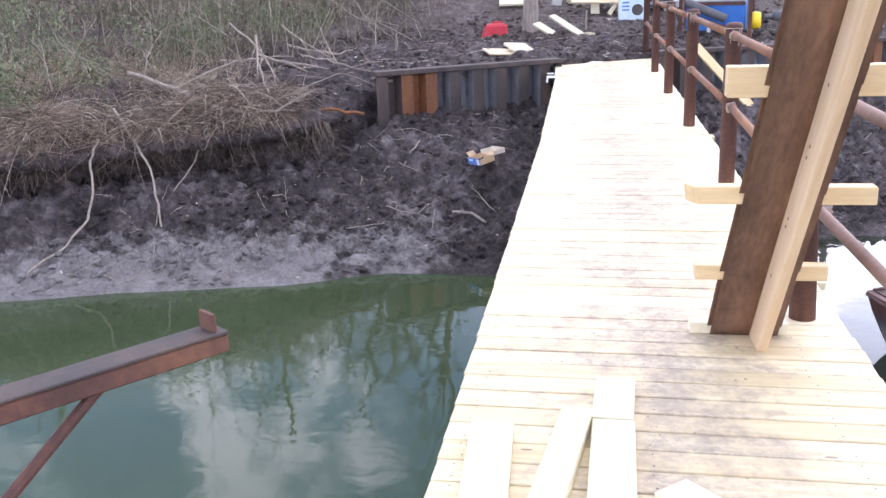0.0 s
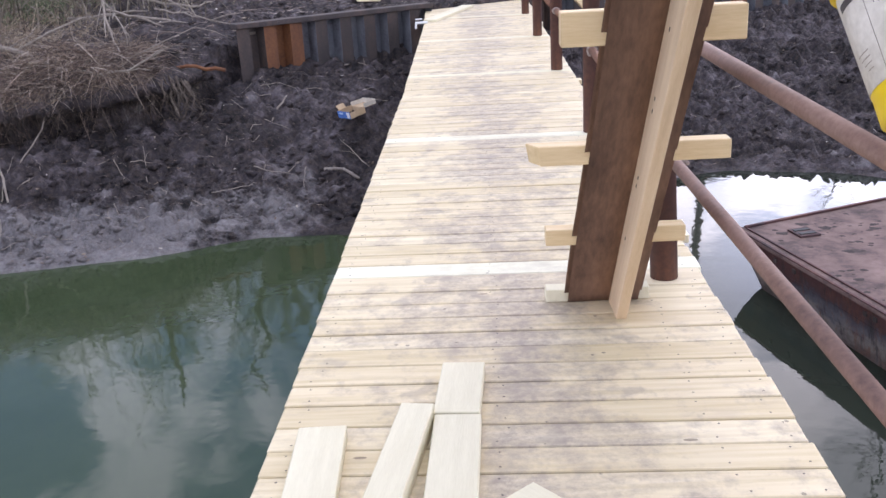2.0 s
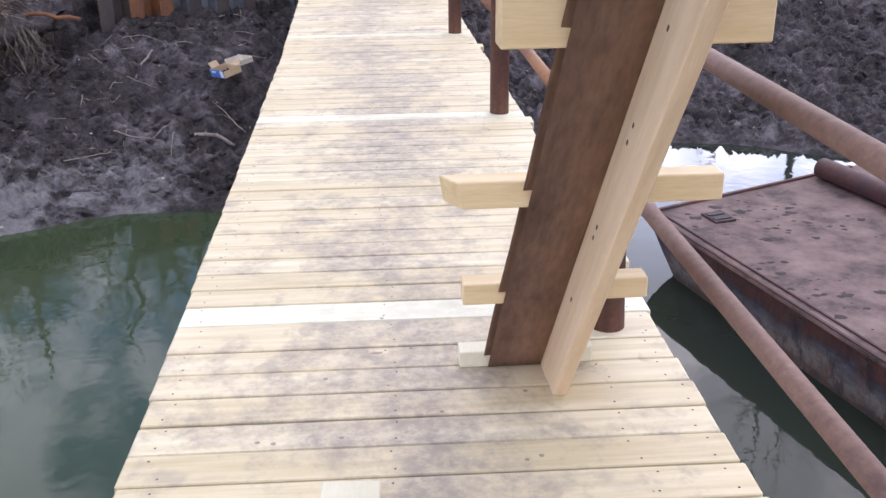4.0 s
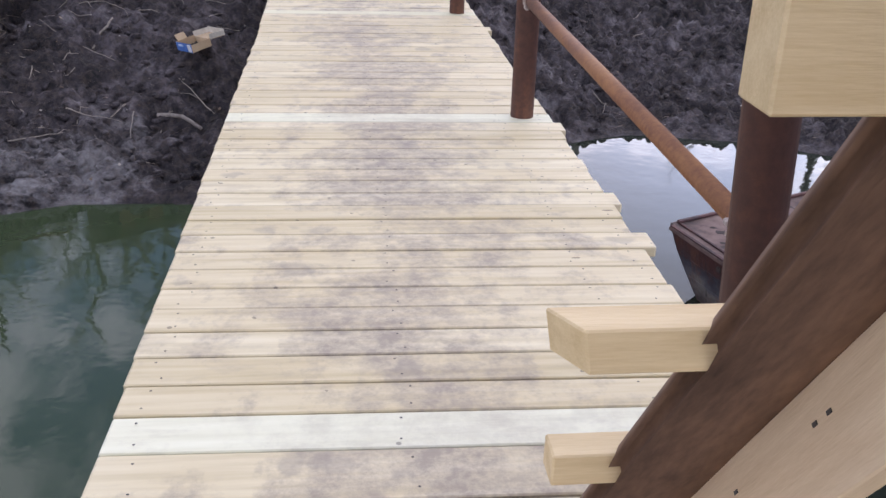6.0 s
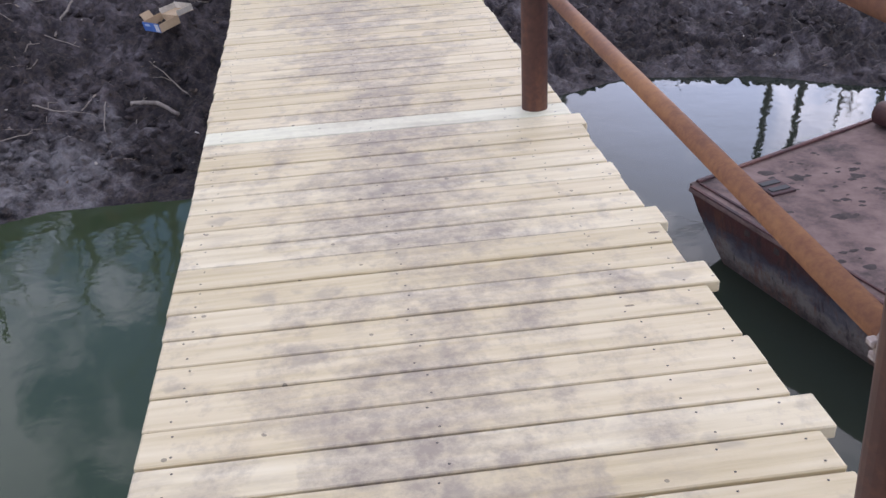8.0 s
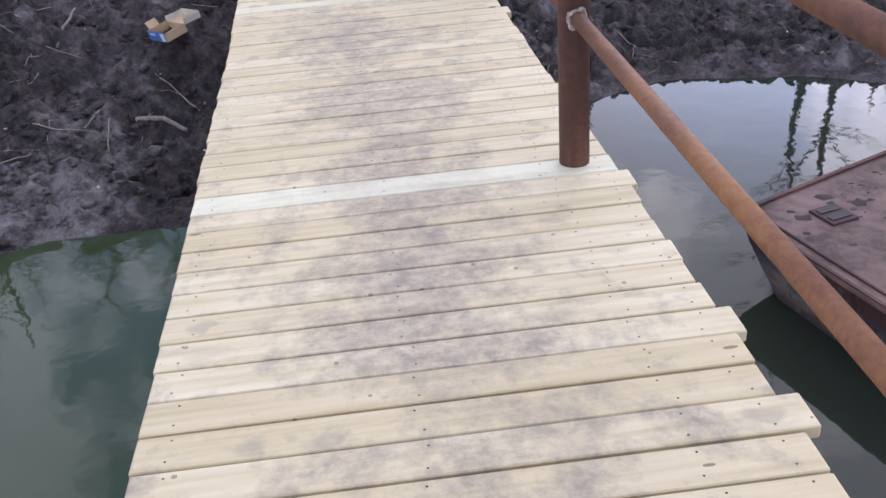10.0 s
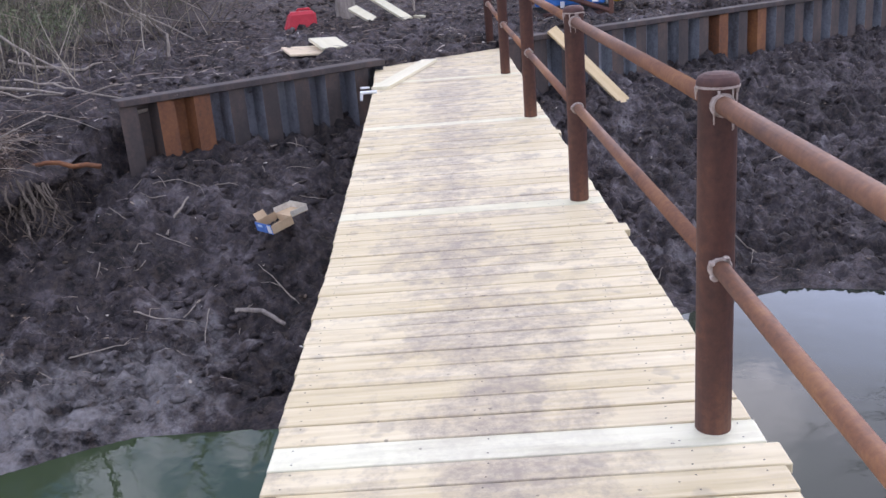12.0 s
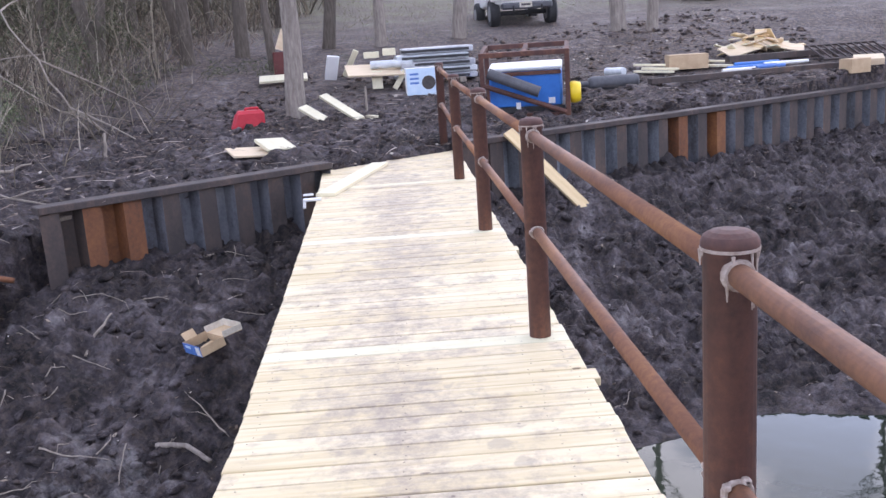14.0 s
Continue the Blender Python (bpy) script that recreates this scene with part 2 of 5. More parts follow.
def water_material():
    m, n, l, b = material("water", 0.02)
    pos = where(n)
    f = noise_node(n, l, pos, 0.7, 4)
    r = ramp_node(n, [(0.3, (0.036, 0.054, 0.026)), (0.7, (0.049, 0.069, 0.035))])
    l.new(f, r.inputs["Fac"])
    # darker water colour towards +x, beyond the boardwalk
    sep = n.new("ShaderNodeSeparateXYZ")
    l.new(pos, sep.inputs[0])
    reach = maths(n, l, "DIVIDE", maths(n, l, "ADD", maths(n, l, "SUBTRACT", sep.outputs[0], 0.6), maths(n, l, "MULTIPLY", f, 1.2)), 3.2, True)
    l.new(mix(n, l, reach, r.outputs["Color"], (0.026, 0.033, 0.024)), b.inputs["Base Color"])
    b.inputs["IOR"].default_value = 1.33
    a = noise_node(n, l, pos, 1.6, 3)
    c = noise_node(n, l, pos, 7.0, 3)
    bump(n, l, b, maths(n, l, "ADD", a, maths(n, l, "MULTIPLY", c, 0.2)), 0.055, 0.05)
    return m


def rust_material(name, base, dark, orange, scale=5.0, rough=0.75, amount=0.6, stretch=(1, 1, 0.35)):
    """Painted or bare steel with rust blooms and runs."""
    m, n, l, b = material(name, rough)
    v = local(n)
    a = noise_node(n, l, v, scale, 6, stretch, 0.65)
    f = noise_node(n, l, v, scale * 9, 4, None, 0.7)
    r = ramp_node(n, [(0.36, dark), (0.50, base), (0.66, orange)])
    l.new(maths(n, l, "ADD", maths(n, l, "MULTIPLY", a, amount + 0.1), maths(n, l, "MULTIPLY", f, 0.9 - amount)), r.inputs["Fac"])
    rnd = n.new("ShaderNodeObjectInfo").outputs["Random"]
    col = mix(n, l, maths(n, l, "MULTIPLY", rnd, 0.3), r.outputs["Color"], dark)
    l.new(col, b.inputs["Base Color"])
    bump(n, l, b, f, 0.25, 0.004)
    return m


def hull_material():
    """Layers of worn paint: dark red above, slate below it, chalky and rusty lower down, dark brown at the waterline,
    all broken through.
    """
    m, n, l, b = material("barge_hull", 0.72)
    pos = where(n)
    sep = n.new("ShaderNodeSeparateXYZ")
    l.new(pos, sep.inputs[0])
    wear = noise_node(n, l, pos, 3.2, 6, (1, 1, 1.6), 0.72)
    fine = noise_node(n, l, pos, 24, 5, (1, 1, 0.4), 0.75)
    depth = maths(n, l, "DIVIDE", maths(n, l, "SUBTRACT", -1.43, sep.outputs[2]), 0.45)
    at_ = maths(n, l, "ADD", depth, maths(n, l, "MULTIPLY", maths(n, l, "SUBTRACT", wear, 0.5), 1.1))
    r = ramp_node(n, [(0.10, (0.075, 0.024, 0.022)), (0.30, (0.060, 0.026, 0.026)), (0.40, (0.048, 0.044, 0.056)), (0.60, (0.105, 0.100, 0.112)), (0.72, (0.19, 0.165, 0.150)), (0.95, (0.060, 0.044, 0.038))])
    l.new(at_, r.inputs["Fac"])
    rust = ramp_node(n, [(0.50, (0, 0, 0)), (0.62, (1, 1, 1))])
    l.new(maths(n, l, "ADD", maths(n, l, "MULTIPLY", fine, 0.6), maths(n, l, "MULTIPLY", noise_node(n, l, pos, 6.0, 5, (1, 1, 0.5), 0.7), 0.4)), rust.inputs["Fac"])
    col = mix(n, l, maths(n, l, "MULTIPLY", rust.outputs["Color"], 0.75), r.outputs["Color"], (0.125, 0.050, 0.028))
    dark = ramp_node(n, [(0.36, (1, 1, 1)), (0.46, (0, 0, 0))])
    l.new(noise_node(n, l, pos, 8.0, 6, (1, 1, 0.35), 0.75), dark.inputs["Fac"])
    col = mix(n, l, maths(n, l, "MULTIPLY", dark.outputs["Color"], 0.8), col, (0.022, 0.016, 0.017))
    l.new(col, b.inputs["Base Color"])
    bump(n, l, b, maths(n, l, "ADD", wear, fine), 0.5, 0.012)
    return m


def leafy(name, stops, rough=0.8):
    """Each stalk or leaf takes one tone of the range."""
    m, n, l, b = material(name, rough)
    rnd = n.new("ShaderNodeNewGeometry").outputs["Random Per Island"]
    r = ramp_node(n, stops)
    l.new(rnd, r.inputs["Fac"])
    l.new(r.outputs["Color"], b.inputs["Base Color"])
    return m


WOOD = deck_wood("deck_wood", False)
WOOD_PALE = deck_wood("deck_wood_pale", True)
LUMBER = simple("new_lumber", (0.60, 0.42, 0.21), (0.78, 0.60, 0.35), 6, 0.6, stretch=(0.4, 5, 5), by_object=0.15)
LUMBER_UP = simple("new_lumber_long", (0.58, 0.41, 0.25), (0.74, 0.57, 0.38), 5, 0.6, stretch=(6, 6, 0.5))
OFFCUT = simple("offcut_wood", (0.64, 0.58, 0.40), (0.75, 0.69, 0.50), 5, 0.6, stretch=(5, 0.5, 5), by_object=0.1)
OLD_WOOD = simple("old_dark_wood", (0.060, 0.028, 0.016), (0.255, 0.135, 0.078), 4.0, 0.8, bump_s=0.6, stretch=(2.0, 2.0, 0.6), fine=26.0)
GREY_WOOD = simple("weathered_wood", (0.19, 0.155, 0.125), (0.38, 0.325, 0.27), 6, 0.8, stretch=(4, 4, 1))
POST_STEEL = rust_material("post_steel", (0.100, 0.042, 0.032), (0.052, 0.024, 0.021), (0.20, 0.085, 0.048), 4)
RAIL_STEEL = rust_material("rail_steel", (0.225, 0.093, 0.045), (0.100, 0.044, 0.030), (0.38, 0.172, 0.065), 5, stretch=(1, 0.22, 1))
WELD = simple("weld_scale", (0.20, 0.14, 0.11), (0.50, 0.42, 0.37), 40, 0.8)
PILE_RUST = rust_material("pile_rust", (0.19, 0.070, 0.028), (0.07, 0.034, 0.021), (0.31, 0.125, 0.042), 3)
PILE_GREY = rust_material("pile_grey", (0.16, 0.175, 0.20), (0.060, 0.056, 0.060), (0.30, 0.32, 0.35), 3)
PILE_SLATE = rust_material("pile_slate", (0.150, 0.158, 0.182), (0.060, 0.055, 0.060), (0.25, 0.25, 0.265), 3)
PILE_DARK = rust_material("pile_dark", (0.070, 0.052, 0.046), (0.040, 0.033, 0.032), (0.135, 0.085, 0.062), 3)
CAP_STEEL = rust_material("cap_steel", (0.060, 0.045, 0.041), (0.038, 0.031, 0.030), (0.12, 0.078, 0.06), 4)
MUD = mud_material()
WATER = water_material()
BARGE_DECK = rust_material("barge_deck", (0.175, 0.110, 0.095), (0.050, 0.034, 0.031), (0.26, 0.175, 0.150), 2.6, 0.88, 0.75, (1, 1, 1))
BARGE_MUD = simple("dried_mud", (0.030, 0.022, 0.020), (0.075, 0.054, 0.048), 14, 0.95, bump_s=0.6)
RAIL_DULL = rust_material("rail_dull", (0.205, 0.115, 0.085), (0.110, 0.062, 0.050), (0.31, 0.195, 0.150), 5, stretch=(1, 0.22, 1))
BARGE_RED = rust_material("barge_red", (0.085, 0.030, 0.028), (0.035, 0.020, 0.022), (0.16, 0.065, 0.045), 3)
BARGE_HULL = hull_material()
BARK = simple("bark", (0.13, 0.105, 0.088), (0.33, 0.285, 0.245), 9, 0.9, bump_s=0.9, stretch=(3, 3, 0.5))
BARK_DARK = simple("bark_dark", (0.045, 0.035, 0.028), (0.15, 0.122, 0.098), 9, 0.9, bump_s=0.9, stretch=(3, 3, 0.5))
TWIGS = leafy("dry_twigs", [(0, (0.085, 0.060, 0.050)), (0.5, (0.25, 0.185, 0.150)), (0.85, (0.42, 0.34, 0.28)), (1, (0.58, 0.50, 0.43))])
STRAW = leafy("dead_grass", [(0, (0.14, 0.095, 0.062)), (0.5, (0.30, 0.225, 0.150)), (1, (0.50, 0.41, 0.29))])
LEAVES = leafy("green_leaves", [(0, (0.050, 0.070, 0.032)), (0.5, (0.105, 0.130, 0.062)), (1, (0.21, 0.225, 0.125))])
ROOTS = leafy("roots", [(0, (0.018, 0.012, 0.010)), (0.7, (0.062, 0.044, 0.034)), (1, (0.19, 0.15, 0.115))])
LITTER = leafy("litter", [(0, (0.05, 0.038, 0.03)), (0.5, (0.17, 0.12, 0.085)), (0.85, (0.30, 0.24, 0.18)), (1, (0.62, 0.58, 0.52))])
STUMP = simple("root_bark", (0.050, 0.037, 0.030), (0.21, 0.165, 0.13), 14, 0.9, bump_s=0.9)
BLUE = simple("blue_paint", (0.015, 0.13, 0.46), (0.03, 0.20, 0.60), 5, 0.4)
RED = simple("red_plastic", (0.42, 0.012, 0.028), (0.55, 0.03, 0.045), 6, 0.4)
YELLOW = simple("yellow_plastic", (0.78, 0.52, 0.01), (0.86, 0.62, 0.03), 5, 0.4)
LABEL = simple("paper_label", (0.42, 0.37, 0.29), (0.72, 0.67, 0.58), 7, 0.7)
INK = simple("ink", (0.05, 0.04, 0.04), (0.08, 0.07, 0.06), 20, 0.7)
WHITE = simple("white_paint", (0.74, 0.74, 0.73), (0.82, 0.82, 0.81), 5, 0.35)
BLACK = simple("black_rubber", (0.018, 0.018, 0.019), (0.035, 0.035, 0.036), 12, 0.7)
STEEL = simple("grey_steel", (0.30, 0.31, 0.33), (0.48, 0.49, 0.51), 8, 0.4, 0.7)
GALV = simple("wrapped_pack", (0.42, 0.45, 0.47), (0.66, 0.69, 0.70), 5, 0.35)
DARKPIPE = simple("dark_pipe", (0.055, 0.055, 0.062), (0.11, 0.11, 0.12), 6, 0.6)
CARD = simple("cardboard", (0.42, 0.29, 0.17), (0.56, 0.41, 0.26), 6, 0.85)
PLY = simple("plywood", (0.60, 0.46, 0.30), (0.74, 0.60, 0.42), 4, 0.7, stretch=(0.5, 4, 4))
BOXBLUE = simple("printed_blue", (0.05, 0.14, 0.42), (0.09, 0.22, 0.55), 9, 0.6)
PALEBLUE = simple("printed_pale_blue", (0.45, 0.60, 0.74), (0.62, 0.74, 0.84), 9, 0.6)
MAROON = simple("maroon_paint", (0.09, 0.02, 0.018), (0.14, 0.035, 0.03), 6, 0.7)
GLASS = simple("dark_glass", (0.02, 0.025, 0.03), (0.03, 0.035, 0.04), 4, 0.06)
CHROME = simple("lamp_glass", (0.70, 0.70, 0.72), (0.82, 0.82, 0.84), 4, 0.1, 0.6)


# ---- building helpers ----
def mesh_of(name, bm, mat, smooth=False):
    me = bpy.data.meshes.new(name)
    bm.to_mesh(me)
    bm.free()
    for x in (mat if isinstance(mat, (list, tuple)) else [mat]):
        me.materials.append(x)
    if smooth:
        me.polygons.foreach_set("use_smooth", [True] * len(me.polygons))
    return me


def part(name, bm, mat, parent, label="", smooth=False):
    ob = new(name, mesh_of(name, bm, mat, smooth))
    ob.parent = parent
    if label:
        ob["label"] = label
    return ob


def thing(name, label, category, m=None, group="", kind=""):
    ob = tagged(new(name), label, category, group, kind)
    ob.empty_display_size = 0.2
    if m is not None:
        ob.matrix_world = m
    return ob


def solid(name, bm, mat, label, category, m=None, group="", kind="", smooth=False):
    ob = tagged(new(name, mesh_of(name, bm, mat, smooth)), label, category, group, kind)
    if m is not None:
        ob.matrix_world = m
    return ob


def box(bm, size, m=None, bevel=0.0, mat=0):
    r = bmesh.ops.create_cube(bm, size=1.0)
    vs = r["verts"]
    bmesh.ops.scale(bm, verts=vs, vec=size)
    if bevel:
        es = list({e for v in vs for e in v.link_edges})
        out = bmesh.ops.bevel(bm, geom=es, offset=bevel, segments=1, affect="EDGES", profile=0.5)
        vs = list({v for f in out["faces"] for v in f.verts} | {v for v in vs if v.is_valid})
    if m is not None:
        bmesh.ops.transform(bm, matrix=m, verts=vs)
    if mat:
        for f in {f for v in vs for f in v.link_faces}:
            f.material_index = mat
    return vs


def boxed(size, m=None, bevel=0.004):
    bm = bmesh.new()
    box(bm, size, m, bevel)
    return bm


def tube(bm, p0, p1, r0, r1=None, seg=12, caps=True):
    p0, p1 = Vector(p0), Vector(p1)
    d = p1 - p0
    r1 = r0 if r1 is None else r1
    q = d.to_track_quat("Z", "Y").to_matrix().to_4x4()
    res = bmesh.ops.create_cone(bm, cap_ends=caps, segments=seg, radius1=r0, radius2=r1, depth=d.length)
    bmesh.ops.transform(bm, matrix=Matrix.Translation((p0 + p1) / 2) @ q, verts=res["verts"])
    return res["verts"]


def tubed(p0, p1, r0, r1=None, seg=12):
    bm = bmesh.new()
    tube(bm, p0, p1, r0, r1, seg)
    return bm


def lathe(profile, seg=24):
    """A turned shape from (radius, height) pairs."""
    bm = bmesh.new()
    rings = []
    for r, z in profile:
        rings.append([bm.verts.new((r * math.cos(2 * math.pi * k / seg), r * math.sin(2 * math.pi * k / seg), z)) for k in range(seg)])
    for a, b in zip(rings, rings[1:]):
        for k in range(seg):
            bm.faces.new((a[k], a[(k + 1) % seg], b[(k + 1) % seg], b[k]))
    bm.faces.new(list(reversed(rings[0])))
    bm.faces.new(rings[-1])
    return bm


def sweep(V, F, pts, radii, sides=5):
    """Adds a tapering limb through pts to plain vertex and face lists."""
    base = len(V)
    for k, p in enumerate(pts):
        a, b = pts[max(k - 1, 0)], pts[min(k + 1, len(pts) - 1)]
        d = (b - a).normalized()
        u = d.orthogonal().normalized()
        w = d.cross(u)
        for s in range(sides):
            an = 2 * math.pi * s / sides
            V.append(p + (u * math.cos(an) + w * math.sin(an)) * radii[k])
    for k in range(len(pts) - 1):
        for s in range(sides):
            a, b = base + k * sides + s, base + k * sides + (s + 1) % sides
            F.append((a, b, b + sides, a + sides))
    F.append(tuple(base + (len(pts) - 1) * sides + s for s in range(sides)))


def plain(name, V, F, mat, smooth=False):
    me = bpy.data.meshes.new(name)
    me.from_pydata([tuple(v) for v in V], [], F)
    me.materials.append(mat)
    if smooth:
        me.polygons.foreach_set("use_smooth", [True] * len(me.polygons))
    return me


def at(x, y, z, yaw=0.0, rx=0.0, ry=0.0):
    return pose(x, y, z, rx, ry, yaw)


# ---- lie of the land ----
WATER_Z = -1.88
WALL_L = ((-2.74, 10.12), (-0.02, 12.02))
WALL_R = ((1.62, 13.15), (3.6, 14.2), (6.15, 15.6), (9.6, 17.55), (14.0, 20.0), (40.0, 34.5))


def curve(y, pts):
    for (a, b), (c, d) in zip(pts, pts[1:]):
        if y <= c:
            f = max(0.0, (y - a) / (c - a))
            f = f * f * (3 - 2 * f) * 0.4 + f * 0.6
            return b + (d - b) * f
    return pts[-1][1]


def upper(x, y):
    return curve(y, ((5.0, -0.30), (10.0, 0.0), (12.3, 0.05), (16, 0.25), (18, 0.42), (24.5, 1.52), (42, 3.3), (90, 7.2), (400, 9.0)))


def shore(x):
    return curve(x, ((-60, 0.0), (-9, 4.4), (-6, 5.15), (-4.6, 5.57), (-3.1, 5.88), (-1.8, 6.45), (-0.6, 6.42), (0.6, 6.7), (1.8, 7.5), (2.7, 8.0), (3.8, 8.4), (5.0, 8.1), (6.1, 7.4), (12, 6.0), (60, 2.0)))


def bank(x):
    """y of the bank's edge: the pile walls, and the undercut bank left of them."""
    if x < -2.74:
        return curve(x, ((-60, 2.0), (-9, 6.2), (-6.4, 6.6), (-5.9, 7.25), (-4.9, 7.75), (-4.0, 8.3), (-3.5, 8.72), (-3.22, 9.3), (-2.74, 10.12)))
    if x < -0.02:
        f = (x - WALL_L[0][0]) / (WALL_L[1][0] - WALL_L[0][0])
        return WALL_L[0][1] + f * (WALL_L[1][1] - WALL_L[0][1])
    if x < 1.62:
        return 12.02 + (x + 0.02) / 1.64 * 1.13
    for (a, b), (c, d) in zip(WALL_R, WALL_R[1:]):
        if x <= c:
            return b + (d - b) * (x - a) / (c - a)
    return 34.5


def crumble(x, y, s):
    """Sharp-edged broken relief."""
    return noise.ridged_multi_fractal(Vector((x * s, y * s, 1.7)), 1.0, 2.1, 4, 1.0, 2.0) - 1.0


def turf_z(x, y):
    """Height of the growing surface, on the bank's jutting lip too."""
    e = bank(x)
    if x < -3.12 and y < e + 0.95:
        return upper(x, e + 0.4) - 0.38
    return ground_z(x, y)


def lump(x, y, s):
    return noise.fractal(Vector((x * s, y * s, 3.1)), 0.9, 2.1, 5)


def ground_z(x, y):
    e, s = bank(x), shore(x)
    wall = x >= -2.8
    back = 0.30 if wall else 0.75
    if y > e + back:
        z = upper(x, y)
        if not wall:
            z -= 0.30 * max(0.0, 1 - (y - e) / 2.5)
        else:
            z -= 0.03
        n = 0.07 if y < 30 else 0.1
        n_ = max(0.0, min(1.0, 1 - (y - 15.6) / 4.0, 1 - (abs(x - 1) - 9.5) / 6.0))
        return z + (0.06 * lump(x + 2, y, 1.3) if y < 30 else 0.0) + n_ * ((n - 0.04) * lump(x, y, 1.3) + 0.08 * lump(x + 9, y, 4.5) + 0.05 * lump(x, y + 3, 10.0) - 0.06 * crumble(x, y, 2.4))
    if y < s:
        return max(WATER_Z - 0.5 * (s - y) - 0.02, -3.6)
    foot = -0.58 if x < 0.8 else -0.62
    if x < -2.5:
        foot = -0.58 - 0.45 * min(1.0, (-2.5 - x) / 0.8)
    d = min(1.0, (y - s) / max(0.3, (e - s)))
    z = WATER_Z + (foot - WATER_Z) * curve(d, ((0, 0), (0.05, 0.09), (0.25, 0.19), (0.5, 0.44), (0.8, 0.86), (1.0, 1.0)))
    if not wall and y > e + 0.55:
        z += (y - e - 0.55) / 0.2 * 0.5
    fade = min(1.0, (y - s) / 0.5)
    return z + fade * (0.09 * lump(x, y, 1.5) + 0.09 * lump(x + 5, y, 4.2) + 0.07 * lump(x, y + 7, 9.0) - (0.06 if x < 1 else 0.11) * crumble(x, y, 3.4)) + 0.26 * math.exp(-((x + 0.9) ** 2 + (y - 8.95) ** 2) / 0.5)


def steps(fine0, fine1, d, far0, far1):
    out = list(np.arange(fine0, fine1, d))
    g, v = d, fine1
    while v < far1:
        out.append(v)
        g *= 1.22
        v += g
    out.append(far1)
    g, v, low = d, fine0 - d, []
    while v > far0:
        low.append(v)
        g *= 1.22
        v -= g
    low.append(far0)
    return low[::-1] + out


def build_ground():
    xs, ys = steps(-7.5, 9.0, 0.034, -300, 300), steps(5.0, 17.5, 0.034, -200, 400)
    nx, ny = len(xs), len(ys)
    V = [(x, y, ground_z(x, y)) for y in ys for x in xs]
    F = [(j * nx + i, j * nx + i + 1, (j + 1) * nx + i + 1, (j + 1) * nx + i) for j in range(ny - 1) for i in range(nx - 1)]
    ob = tagged(new("ground", plain("ground", V, F, MUD, True)), "dark lumpy mud bank with grey silt near the water", "ground", kind="structure")
    return ob


build_ground()
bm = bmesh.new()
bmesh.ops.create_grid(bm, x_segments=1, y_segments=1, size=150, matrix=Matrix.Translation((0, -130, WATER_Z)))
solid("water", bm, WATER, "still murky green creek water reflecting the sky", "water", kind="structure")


# ---- sheet pile walls ----
def pile_wall(name, pts, period, foot, rusty, label, face):
    root = thing(name, label, "retaining wall", kind="structure")
    run = []
    for (a, b) in zip(pts, pts[1:]):
        a, b = Vector((*a, 0)), Vector((*b, 0))
        d = (b - a)
        k = int(d.length / period)
        for i in range(k):
            run.append((a + d * (i / k), a + d * ((i + 1) / k)))
    for i, (a, b) in enumerate(run):
        d = (b - a)
        u = d.normalized()
        nrm = Vector((u.y, -u.x, 0))
        w = d.length
        prof = [(0.0, 0.0), (0.46 * w, 0.0), (0.55 * w, -0.19), (0.90 * w, -0.19), (w, 0.0)]
        th = 0.012
        for j, kind in ((0, 0), (2, 1)):
            seg = prof[j:j + 3]
            bm = bmesh.new()
            cols = []
            for s, o in seg:
                p = a + u * s + nrm * o
                q = p - nrm * th
                cols.append([bm.verts.new((p.x, p.y, foot)), bm.verts.new((p.x, p.y, 0.06)), bm.verts.new((q.x, q.y, 0.06)), bm.verts.new((q.x, q.y, foot))])
            for c, e in zip(cols, cols[1:]):
                for k in range(4):
                    bm.faces.new((c[k], e[k], e[(k + 1) % 4], c[(k + 1) % 4]))
            bm.faces.new(cols[0])
            bm.faces.new(cols[-1][::-1])
            bmesh.ops.recalc_face_normals(bm, faces=bm.faces)
            if 2 * i + kind in rusty:
                mt = PILE_RUST
            else:
                # pale recesses, dark flanges: the corrugation's light and shade put into the colour
                mt = face if kind and i else PILE_DARK
            part("sheet_pile", bm, mt, root)
    for a, b in zip(pts, pts[1:]):
        a, b = Vector((*a, 0)), Vector((*b, 0))
        u = (b - a).normalized()
        yaw = math.degrees(math.atan2(u.y, u.x))
        mid = (a + b) / 2 + Vector((u.y, -u.x, 0)) * -0.08
        part("cap", boxed(((b - a).length + 0.02, 0.24, 0.075), at(mid.x, mid.y, 0.10, yaw), 0.008), CAP_STEEL, root, "rusty steel cap channel")
    return root


pile_wall("wall_west", WALL_L, 0.385, -1.1, (2, 3, 4), "rusty steel sheet pile wall with a dark cap", PILE_SLATE)
pile_wall("wall_east", WALL_R[:5], 0.40, -1.2, (17, 18, 21, 22, 53), "blue-grey and rusty steel sheet pile wall", PILE_GREY)

# ---- boardwalk ----
walkway = thing("boardwalk", "new pale timber boardwalk with muddy footprints", "boardwalk", kind="structure")
PALE_ROWS = ((0.105, 0.250), (2.627, 2.775), (5.345, 5.490), (8.055, 8.205), (10.775, 10.925))
LONG_AT = (0.57, 1.22, 1.63, 2.55, 3.72, 4.82, 6.3, 7.4, 9.6)
SKEW = -1.45
rows = [(-0.072, 0.105, False)]
y = -0.072
while y > -6.2:
    rows.append((y - 0.1318, y, False))
    y -= 0.1318
